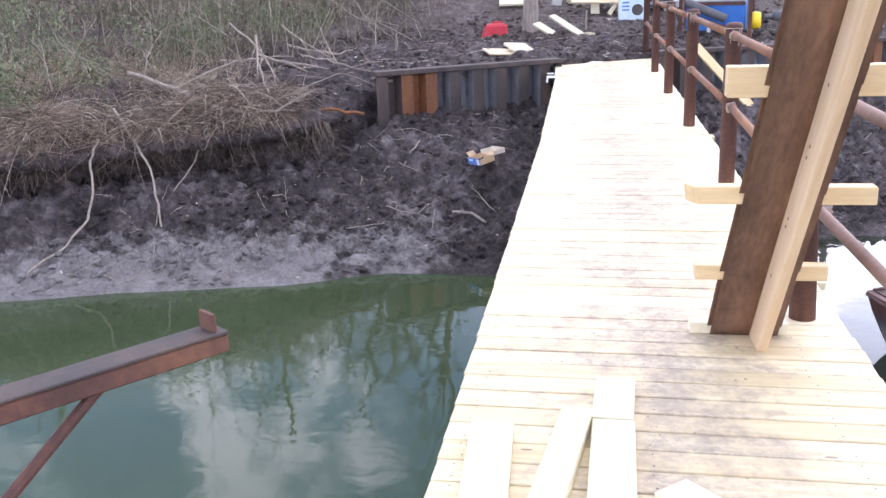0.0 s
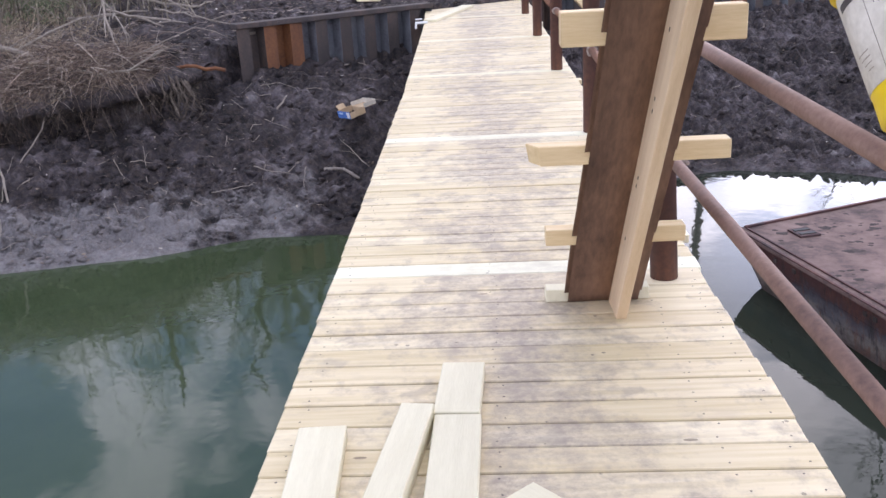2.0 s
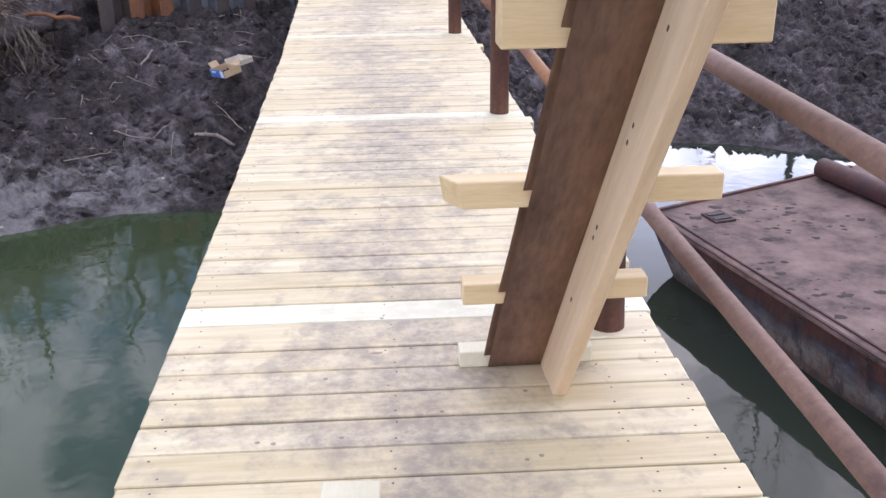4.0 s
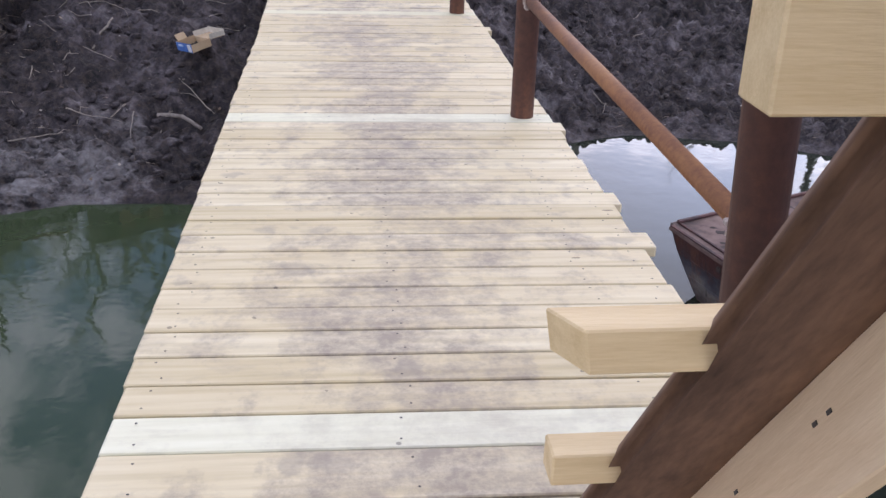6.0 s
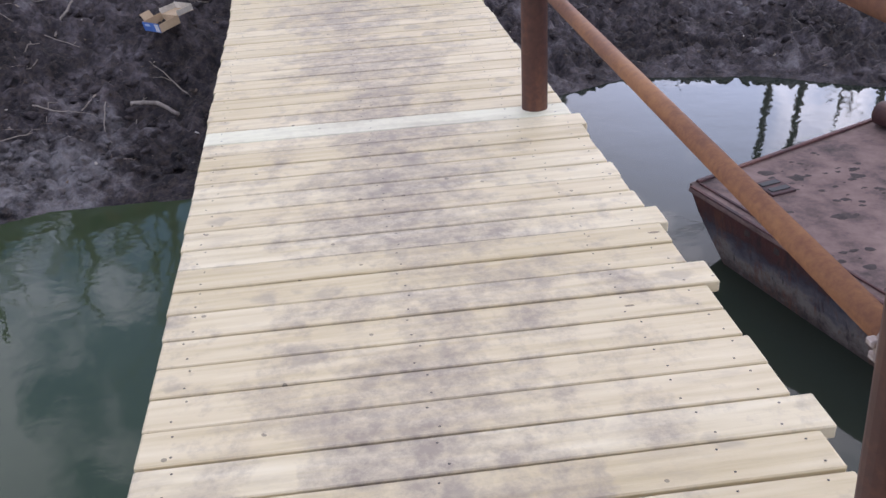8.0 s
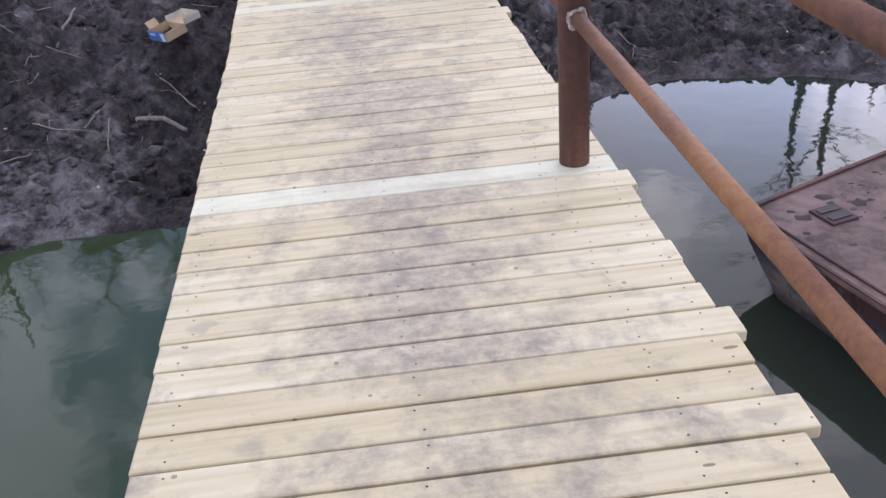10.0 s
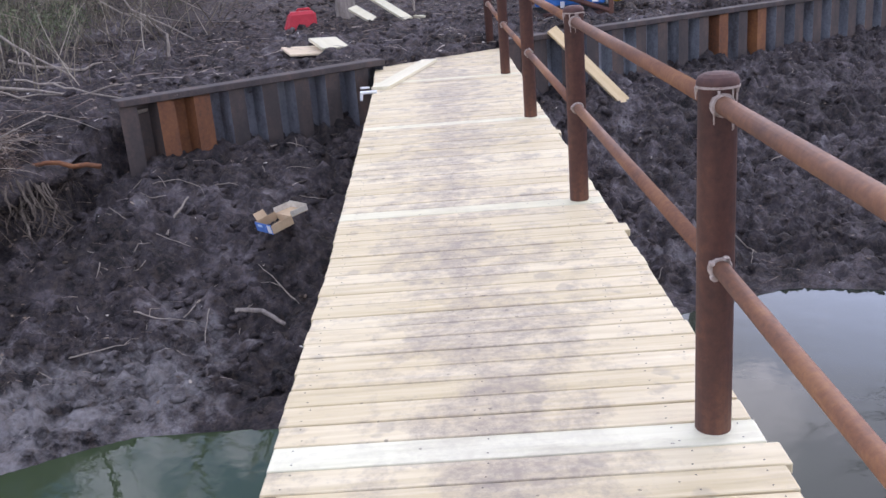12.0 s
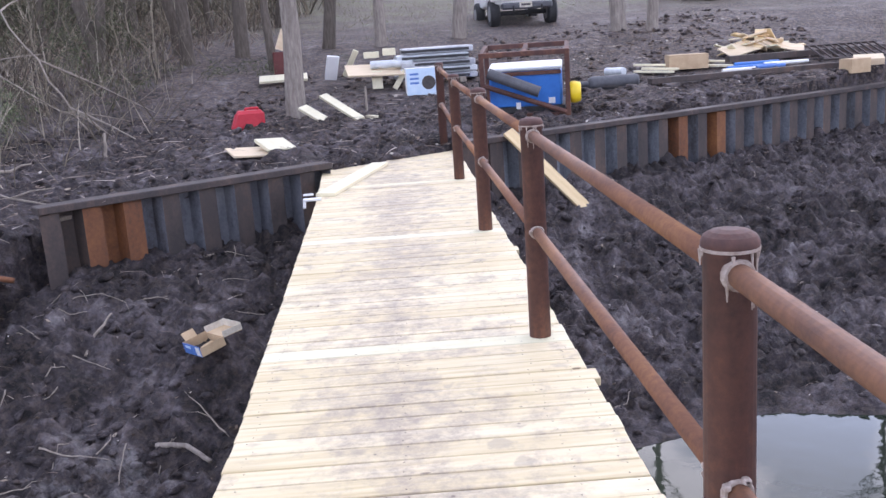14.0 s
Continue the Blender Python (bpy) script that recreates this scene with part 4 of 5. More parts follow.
HEAP = leafy("heap_twigs", [(0, (0.035, 0.022, 0.016)), (0.4, (0.125, 0.082, 0.062)), (0.8, (0.27, 0.195, 0.145)), (1, (0.52, 0.44, 0.36))])
brush("dry_brush", 6000, -13, 6.0, 16, 0.25, 0.95, 0.003, 0.012, HEAP, "tangled dry grey-brown brush on the bank", 1, 1.25, 1.3)
brush("dead_grass", 4200, -10, 6.0, 13, 0.2, 0.8, 0.004, 0.010, STRAW, "flattened dead straw-coloured grass", 2, 1.3)
brush("back_thicket", 3200, -26, 16, 34, 1.0, 3.2, 0.008, 0.028, WOODS, "tall bare thicket behind the yard", 3, 0.5)
brush("far_thicket", 3000, -45, 29, 46, 2.5, 5.5, 0.03, 0.10, WOODS, "brown wood edge far behind", 5, 0.3, 0)
brush("back_grass", 6000, -24, 18, 34, 0.3, 1.1, 0.010, 0.022, HEAP, "tall tan dead grass under the trees", 4, 0.5)


def brush_heap():
    """Matted dead stems that crown the bank's lip and droop over it."""
    rr = random.Random(83)
    V, F = [], []
    for k in range(24000):
        x = rr.uniform(-10.0, -3.55)
        e = bank(x)
        u = rr.random()
        y = e - 0.12 + 2.1 * u
        top = 0.68 * math.sin(math.pi * min(1.0, 0.12 + u * 0.8)) * (0.65 + 0.7 * noise.noise(Vector((x * 0.9, y * 0.9, 2)))) * min(1.0, (-3.2 - x) / 0.8)
        if noise.noise(Vector((x * 1.5, y * 1.5, 7))) < rr.uniform(-0.7, 0.15):
            continue
        z = upper(x, e + 0.4) - 0.37 + top * rr.random() ** 0.5
        a = rr.uniform(0, 6.28)
        d = Vector((math.cos(a), -math.sin(a) * 0.8, rr.gauss(0.05, 0.38))).normalized()
        if u < 0.12:
            d = Vector((rr.gauss(0, 0.6), -rr.uniform(0.1, 0.9), rr.uniform(-0.7, 0.25))).normalized()
        ln = rr.uniform(0.06, 0.28) if u < 0.12 else rr.uniform(0.15, 0.9) * min(1.0, (-3.0 - x) / 1.2)
        stalk(V, F, Vector((x, y, z)), d, ln, rr.uniform(0.003, 0.010) * (2.0 if rr.random() < 0.04 else 1), Vector((rr.gauss(0, 0.3), rr.gauss(-0.1, 0.3), -rr.uniform(0.1, 0.7))), 4, rr)
    tagged(new("brush_heap", plain("brush_heap", V, F, HEAP)), "matted brown dead brush drooping over the bank", "brush", kind="stuff")


brush_heap()


def stems():
    rr = random.Random(61)
    V, F = [], []
    for k in range(900):
        x, y = rr.uniform(-7.5, -2.0), rr.uniform(11.5, 23.5)
        if x > -2.6 - 0.25 * abs(y - 17) ** 0.5 - rr.random() ** 2 * 2.0:
            continue
        p = Vector((x, y, ground_z(x, y) - 0.05))
        d = Vector((rr.gauss(0.0, 0.45), rr.gauss(0, 0.45), 1)).normalized()
        h = rr.uniform(0.3, 1.7)
        stalk(V, F, p, d, h, rr.uniform(0.008, 0.024), Vector((rr.gauss(0, 0.2), rr.gauss(0, 0.2), -0.1)), 4, rr)
        for j in range(3):
            q = p + d * h * rr.uniform(0.3, 0.9)
            e = (d + Vector((rr.gauss(0, 0.6), rr.gauss(0, 0.6), rr.gauss(0, 0.4)))).normalized()
            stalk(V, F, q, e, h * rr.uniform(0.2, 0.5), 0.007, Vector((0, 0, -0.1)), 3, rr)
    tagged(new("bare_stems", plain("bare_stems", V, F, WOODS)), "bare upright stems at the edge of the brush", "brush", kind="stuff")
    V, F = [], []
    for k in range(120):
        y = rr.uniform(11.0, 22.0)
        x = rr.uniform(-12.0, bank_edge_x(y) + 0.5)
        p = Vector((x, y, ground_z(x, y) - 0.05))
        h = rr.uniform(1.6, 4.5)
        d = Vector((rr.gauss(0.05, 0.22), rr.gauss(0, 0.2), 1)).normalized()
        r_ = rr.uniform(0.008, 0.024)
        pts = [p + d * (h * t / 5) + Vector((rr.gauss(0, 0.03), rr.gauss(0, 0.03), 0)) * t for t in range(6)]
        sweep(V, F, pts, [r_ * (1 - 0.15 * t) for t in range(6)], 5)
        for j in range(6):
            q = pts[rr.randrange(2, 6)]
            e = (d + Vector((rr.gauss(0, 0.7), rr.gauss(0, 0.7), rr.gauss(0, 0.4)))).normalized()
            stalk(V, F, q, e, h * rr.uniform(0.12, 0.3), r_ * 0.8, Vector((0, 0, -0.1)), 3, rr)
    tagged(new("bare_saplings", plain("bare_saplings", V, F, WOODS)), "tall thin bare saplings in the thicket", "saplings", kind="stuff")
    V, F = [], []
    for k in range(2600):
        x = rr.uniform(-6.0, 9.0)
        y = bank(x) + 0.25 + rr.random() * 8
        p = Vector((x, y, ground_z(x, y) + 0.012))
        a = rr.uniform(0, 6.28)
        stalk(V, F, p, Vector((math.cos(a), math.sin(a), rr.uniform(-0.02, 0.25))).normalized(), rr.uniform(0.08, 0.5), rr.uniform(0.005, 0.014), Vector((rr.gauss(0, 0.3), rr.gauss(0, 0.3), -0.12)), 3, rr)
    for k in range(900):
        x = rr.uniform(-6.0, 8.0)
        y = rr.uniform(shore(x) + 0.15, bank(x) - 0.1)
        p = Vector((x, y, ground_z(x, y) + 0.008))
        a = rr.uniform(0, 6.28)
        stalk(V, F, p, Vector((math.cos(a), math.sin(a), rr.uniform(0.0, 0.4))).normalized(), rr.uniform(0.04, 0.2), rr.uniform(0.003, 0.008), Vector((rr.gauss(0, 0.3), rr.gauss(0, 0.3), -0.15)), 3, rr)
    tagged(new("fine_twigs", plain("fine_twigs", V, F, TWIGS)), "fine twigs and straw strewn over the soil", "debris", kind="stuff")


stems()


def field_grass():
    rr = random.Random(71)
    V, F = [], []
    while len(F) < 16000:
        y = rr.uniform(24, 44)
        x = rr.uniform(-2.5, 24)
        if x > 3 and y < 30:
            continue
        if noise.noise(Vector((x * 0.35, y * 0.35, 9))) < rr.uniform(-0.4, 0.5) - (y - 27) * 0.05:
            continue
        p = Vector((x, y, ground_z(x, y) - 0.01))
        stalk(V, F, p, Vector((rr.gauss(0, 0.5), rr.gauss(0, 0.5), 1)).normalized(), rr.uniform(0.05, 0.16), 0.014, Vector((rr.gauss(0, 0.4), rr.gauss(0, 0.4), -0.2)), 2, rr)
    tagged(new("field_grass", plain("field_grass", V, F, FIELD)), "short tan and green grass on the rise", "grass", kind="stuff")


field_grass()


def leaf_clumps(name, spots, mat, label, seed):
    rr = random.Random(seed)
    V, F = [], []
    for (cx, cy, cz, rad, n_, ln) in spots:
        for k in range(n_):
            u = Vector((rr.gauss(0, 1), rr.gauss(0, 1), rr.gauss(0, 1)))
            u.normalize()
            p = Vector((cx, cy, cz)) + Vector((u.x, u.y, u.z * 0.8)) * rad * rr.random() ** 0.45
            d = (u * 0.6 + Vector((rr.gauss(0, 0.5), rr.gauss(0, 0.5), rr.gauss(0.1, 0.6)))).normalized()
            stalk(V, F, p, d, ln * rr.uniform(0.5, 1.3), ln * 0.16, Vector((0, 0, -0.45)), 2, rr)
    return tagged(new(name, plain(name, V, F, mat)), label, "foliage", kind="stuff")


rr = random.Random(11)
spots = [(-7.3 + rr.uniform(-1.1, 0.7), 7.8 + rr.uniform(-0.7, 0.9), 0.0 + rr.uniform(-0.5, 0.5), 0.38, 130, 0.15) for k in range(16)]
spots += [(rr.uniform(-11, -6.6), rr.uniform(8.8, 12.5), rr.uniform(0.1, 1.4), 0.45, 90, 0.15) for k in range(26)]
spots += [(rr.uniform(-9.5, -4.9), rr.uniform(11.5, 16), rr.uniform(0.3, 1.2), 0.45, 170, 0.10) for k in range(34)]
leaf_clumps("cane_leaves", spots, LEAVES, "green narrow cane leaves among the brush", 12)
spots = [(rr.uniform(-26, -4.6), rr.uniform(23, 36), rr.uniform(1.2, 7.5), rr.uniform(0.7, 1.5), 420, 0.20) for k in range(120)]
spots += [(rr.uniform(-4.5, -0.2), rr.uniform(20.0, 23.0), 1.05, 0.30, 160, 0.10) for k in range(10)]
spots += [(rr.uniform(-10, -4.2), rr.uniform(15.5, 23), rr.uniform(0.6, 2.4), 0.5, 260, 0.11) for k in range(22)]
leaf_clumps("evergreen_clumps", spots, PINE, "olive green undergrowth in the woods", 13)


def bank_overhang():
    """A ragged turf lip that juts out over the undercut."""
    xs = np.arange(-12.0, -3.12, 0.045)
    V, F = [], []
    prof = ((1.1, -0.06, 0), (0.4, -0.03, 0), (0.08, -0.08, 1), (-0.03, -0.17, 1), (0.02, -0.25, 1), (0.25, -0.24, 1), (1.1, -0.16, 0))
    n_ = len(prof)
    for x in xs:
        e = bank(x)
        for k, (o, dz, loose) in enumerate(prof):
            w = 0.24 * lump(x, k * 0.15, 1.7) + 0.09 * lump(x, k * 0.3, 6.0)
            y = e + o + loose * w
            V.append((x, y, upper(x, e + 0.4) - 0.30 + dz + 0.10 * lump(x, y, 2.2) + 0.05 * lump(x, y + k, 8.0)))
    for i in range(len(xs) - 1):
        for k in range(n_ - 1):
            a = i * n_ + k
            F.append((a, a + 1, a + 1 + n_, a + n_))
    tagged(new("bank_overhang", plain("bank_overhang", V, F, MUD, True)), "undercut turf lip of the creek bank", "bank", kind="structure")


bank_overhang()


def roots():
    rr = random.Random(21)
    V, F = [], []
    for k in range(2000):
        x = rr.uniform(-10.5, -3.12)
        e = bank(x)
        top = upper(x, e) - 0.48 + rr.uniform(-0.10, 0.1)
        p = Vector((x, e + rr.uniform(-0.05, 0.40), top))
        d = Vector((rr.gauss(0, 0.5), -rr.uniform(-0.2, 0.7), -rr.uniform(0.1, 0.8))).normalized()
        stalk(V, F, p, d, rr.uniform(0.08, 0.42), rr.uniform(0.003, 0.010), Vector((rr.gauss(0, 0.4), rr.uniform(-0.1, 0.3), -rr.uniform(0.3, 1.0))), 4, rr)
    tagged(new("hanging_roots", plain("hanging_roots", V, F, ROOTS)), "dark roots hanging from the undercut bank", "roots", kind="stuff")
    V, F = [], []
    for k in range(600):
        x = rr.uniform(-10.0, -3.5)
        e = bank(x)
        if noise.noise(Vector((x * 1.6, 1.7, 2))) < rr.uniform(-0.6, 0.35):
            continue
        p = Vector((x, e + rr.uniform(-0.08, 0.5), upper(x, e) - 0.36 + rr.uniform(-0.08, 0.12)))
        d = Vector((rr.gauss(0.1, 0.9), -rr.uniform(-0.3, 1.0), rr.uniform(-0.1, 0.9))).normalized()
        stalk(V, F, p, d, rr.uniform(0.08, 0.36), rr.uniform(0.003, 0.008), Vector((rr.gauss(0, 0.4), 0, -rr.uniform(0.3, 1.0))), 4, rr)
    tagged(new("hanging_grass", plain("hanging_grass", V, F, HEAP)), "dead grass hanging over the bank edge", "grass", kind="stuff")


roots()


def branch(pts, r0, r1, mat, label, twigs=3, seed=0, name="fallen_branch", cat="branch"):
    """A crooked branch through pts, with a few side twigs."""
    rr = random.Random(seed)
    P = [Vector(p) for p in pts]
    fine = []
    for a, b in zip(P, P[1:]):
        for k in range(4):
            q = a.lerp(b, k / 4)
            fine.append(q + Vector((rr.gauss(0, 1), rr.gauss(0, 1), rr.gauss(0, 1))) * (a - b).length * 0.018)
    fine.append(P[-1])
    n_ = len(fine)
    V, F = [], []
    sweep(V, F, fine, [r0 + (r1 - r0) * k / (n_ - 1) for k in range(n_)], 6)
    for k in range(twigs):
        i = rr.randrange(n_ // 3, n_)
        d = (fine[-1] - fine[0]).normalized() + Vector((rr.gauss(0, 0.7), rr.gauss(0, 0.7), rr.gauss(0.2, 0.6)))
        ln = (fine[-1] - fine[0]).length * rr.uniform(0.12, 0.3)
        q = fine[i]
        sweep(V, F, [q, q + d * ln * 0.5, q + d * ln + Vector((0, 0, -0.05))], [r1 * 1.1, r1 * 0.8, r1 * 0.4], 5)
    return tagged(new(name, plain(name, V, F, mat, True)), label, cat)


def on(x, y, dz=0.0):
    return (x, y, ground_z(x, y) + dz)


branch([on(-6.0, 5.6), (-5.75, 6.15, -1.50), (-5.63, 6.5, -1.27), (-5.68, 6.8, -0.98), (-5.78, 7.0, -0.62), (-5.8, 7.3, -0.40)], 0.014, 0.018, GREY_WOOD, "pale bent root reaching down to the water", 0, 1, "bent_root", "root")
branch([on(-4.86, 6.85), (-4.92, 7.0, -1.18), (-5.12, 7.3, -0.79), (-5.42, 7.5, -0.43), (-5.72, 7.65, -0.05)], 0.014, 0.018, GREY_WOOD, "grey bent root hanging from the bank", 0, 2, "bent_root", "root")
branch([on(-4.92, 7.4), (-4.78, 7.9, -0.80), (-4.70, 8.15, -0.42), (-4.66, 8.3, -0.25)], 0.010, 0.013, GREY_WOOD, "thin grey root hanging from the bank", 0, 3, "bent_root", "root")
branch([(-6.4, 9.5, 0.24), (-5.5, 9.15, 0.02), (-4.65, 8.7, -0.20), (-4.1, 8.5, -0.27)], 0.040, 0.024, GREY_WOOD, "thick grey fallen limb across the brush", 4, 4)
branch([(-4.15, 8.5, -0.25), (-3.75, 8.4, -0.20), (-3.35, 8.5, 0.0)], 0.020, 0.010, GREY_WOOD, "pale bare branch on the bank edge", 3, 5)
branch([(-4.2, 11.1, 0.35), (-3.6, 11.0, 0.22), (-3.2, 10.9, 0.12)], 0.014, 0.010, GREY_WOOD, "pale dead branch lying on the bank", 3, 6)
branch([(-5.0, 10.2, 0.9), (-4.4, 9.9, 0.45), (-4.1, 9.6, 0.08)], 0.016, 0.008, GREY_WOOD, "thin upright dead sapling", 4, 7)
branch([(-4.3, 9.3, 0.75), (-4.2, 9.1, 0.3), (-4.0, 8.9, -0.1)], 0.018, 0.010, GREY_WOOD, "pale broken stem in the brush", 4, 8)
branch([(-6.9, 17.0, 4.2), (-6.0, 16.8, 3.0), (-5.36, 16.8, 2.35), (-4.76, 16.8, 1.2), on(-4.2, 16.8)], 0.010, 0.018, GREY_WOOD, "leaning bare sapling at the edge of the brush", 5, 9)
branch([(-7.2, 16.8, 2.9), (-6.18, 16.6, 1.93), (-5.26, 16.6, 1.15), on(-3.93, 16.6, 0.03)], 0.017, 0.013, GREY_WOOD, "long pale leaning branch", 4, 10)
branch([on(-6.0, 12.2, 0.1), (-5.2, 12.0, 0.22), on(-4.3, 11.8, 0.04)], 0.03, 0.022, GREY_WOOD, "grey branch lying on the soil", 3, 11)
branch([on(-5.0, 11.3, 0.35), on(-4.5, 11.2, 0.2), on(-4.1, 11.4, 0.02)], 0.02, 0.012, GREY_WOOD, "pale branch lying on the soil", 2, 12)
branch([(-4.95, 12.8, 0.40), (-4.5, 12.75, 0.28), on(-4.0, 12.8, 0.03)], 0.024, 0.018, GREY_WOOD, "pale stick lying over the soil", 1, 17)
branch([(-5.1, 12.9, 0.75), (-4.7, 12.8, 0.48), on(-4.15, 12.7, 0.03)], 0.020, 0.014, GREY_WOOD, "pale dead branch leaning on the soil", 1, 18)
branch([on(-3.27, 14.3, -0.02), on(-3.25, 14.3, 0.38)], 0.028, 0.020, GREY_WOOD, "short broken stump sticking up", 0, 13, "snag", "stump")
branch([(-3.9, 9.35, -0.40), (-3.3, 9.36, -0.32), (-2.78, 9.4, -0.40)], 0.022, 0.030, PILE_RUST, "dark red-brown timber sticking out of the bank", 0, 14, "timber_end", "timber")
branch([on(-2.16, 9.12, 0.01), on(-2.05, 9.32, 0.05), on(-2.0, 9.52, 0.07)], 0.018, 0.010, GREY_WOOD, "pale stick lying on the mud", 0, 15, "stick", "stick")
branch([on(-1.30, 7.95, 0.01), on(-1.05, 7.88, 0.05), on(-0.85, 7.75, 0.02)], 0.025, 0.018, BARK, "half-buried grey log end in the mud", 0, 16, "log_end", "log")


def root_ball():
    """A shaggy fan of crooked roots at the corner of the bank."""
    rr = random.Random(91)
    V, F = [], []
    for k in range(46):
        p = Vector((rr.uniform(-3.75, -3.25), rr.uniform(8.75, 9.25), rr.uniform(-0.56, -0.36)))
        d = Vector((rr.uniform(0.0, 0.75), rr.uniform(-0.75, 0.1), -1.0)).normalized()
        ln = rr.uniform(0.18, 0.62)
        r_ = rr.uniform(0.004, 0.016) * (1.7 if k < 5 else 1.0)
        pts = [p + d * (ln * t / 4) + Vector((rr.gauss(0, 0.022), rr.gauss(0, 0.022), rr.gauss(0, 0.012))) * t for t in range(5)]
        pts = [Vector((q.x, q.y, max(q.z, ground_z(q.x, q.y) - 0.01))) for q in pts]
        sweep(V, F, pts, [r_ * (1 - 0.17 * t) for t in range(5)], 5)
    tagged(new("root_ball", plain("root_ball", V, F, STUMP, True)), "shaggy grey-brown root ball at the bank corner", "roots", kind="stuff")


root_ball()
rr = random.Random(29)
for k in range(30):
    y = rr.uniform(8.0, 14.0)
    x = rr.uniform(-8.5, bank_edge_x(y) - 0.1)
    if y < bank(x) + 0.1:
        continue
    z = ground_z(x, y)
    a, ln = rr.uniform(0, 6.28), rr.uniform(0.5, 1.5)
    up = rr.uniform(-0.05, 0.8)
    dx, dy = math.cos(a) * ln, math.sin(a) * ln * 0.6
    branch([(x, y, z + rr.uniform(0.0, 0.3)), (x + dx * 0.4 + rr.gauss(0, 0.1), y + dy * 0.4, z + 0.25 + up * 0.5), (x + dx, y + dy, z + 0.25 + up)],
           rr.uniform(0.007, 0.014), 0.005, GREY_WOOD, "bare grey branch tangled in the brush", 5, 200 + k)["group"] = "branches in the brush"
rr = random.Random(31)
for k in range(72):
    left = k < 56
    x = rr.uniform(-5.5, -0.3) if left else rr.uniform(2.0, 8.5)
    y = rr.uniform(shore(x) + 0.2, bank(x) - 0.3)
    a, ln = rr.uniform(0, 6.28), rr.uniform(0.12, 0.55)
    dx, dy = math.cos(a) * ln / 2, math.sin(a) * ln / 2
    branch([on(x - dx, y - dy, 0.006), on(x + rr.uniform(-0.04, 0.04), y + rr.uniform(-0.04, 0.04), 0.02), on(x + dx, y + dy, rr.uniform(0.0, 0.06))],
           rr.uniform(0.004, 0.009), 0.003, GREY_WOOD, "thin pale twig lying on the mud", 1, 40 + k, "twig", "twig")["group"] = "twigs on the mud"


def scatter(name, count, zone, s0, s1, flat, mat, label, seed, smooth):
    """Small clods or chips, each a squashed irregular lump."""
    rr = random.Random(seed)
    t = (1 + 5 ** 0.5) / 2
    ico = [Vector(v).normalized() for v in ((-1, t, 0), (1, t, 0), (-1, -t, 0), (1, -t, 0), (0, -1, t), (0, 1, t), (0, -1, -t), (0, 1, -t), (t, 0, -1), (t, 0, 1), (-t, 0, -1), (-t, 0, 1))]
    tri = ((0, 11, 5), (0, 5, 1), (0, 1, 7), (0, 7, 10), (0, 10, 11), (1, 5, 9), (5, 11, 4), (11, 10, 2), (10, 7, 6), (7, 1, 8), (3, 9, 4), (3, 4, 2), (3, 2, 6), (3, 6, 8), (3, 8, 9), (4, 9, 5), (2, 4, 11), (6, 2, 10), (8, 6, 7), (9, 8, 1))
    V, F = [], []
    done = 0
    while done < count:
        x, y = zone(rr)
        if noise.noise(Vector((x * 1.1, y * 1.1, seed))) < rr.uniform(-0.5, 0.3):
            continue
        z = ground_z(x, y)
        if z < WATER_Z + 0.03:
            continue
        s = s0 + (s1 - s0) * rr.random() ** 2.5
        q = Euler((rr.gauss(0, 0.35), rr.gauss(0, 0.35), rr.uniform(0, 6.28))).to_matrix()
        base = len(V)
        for v in ico:
            w = Vector((v.x * s * 1.2, v.y * s * 0.85, v.z * s * flat)) * rr.uniform(0.7, 1.25)
            w = q @ w
            V.append((x + w.x, y + w.y, z + w.z))
        F.extend((base + a, base + b, base + c) for a, b, c in tri)
        done += 1
    return tagged(new(name, plain(name, V, F, mat, smooth)), label, "debris", kind="stuff")


def mud_zone(rr):
    x = rr.uniform(-6, 9.5)
    return x, rr.uniform(shore(x), bank(x) - 0.1)


def yard_zone(rr):
    x = rr.uniform(-5, 10)
    return x, bank(x) + 0.2 + rr.random() ** 1.5 * 9


scatter("mud_clods", 5200, mud_zone, 0.010, 0.075, 0.55, MUD, "dark mud clods on the bank", 51, True)
scatter("soil_clods", 3600, yard_zone, 0.015, 0.10, 0.55, MUD, "dark soil clods on the upper ground", 52, True)
scatter("litter_chips", 1500, mud_zone, 0.006, 0.026, 0.25, LITTER, "wood chips and pale litter on the mud", 53, False)
scatter("leaf_litter", 3000, yard_zone, 0.012, 0.05, 0.15, LITTER, "brown leaf litter and chips on the soil", 54, False)


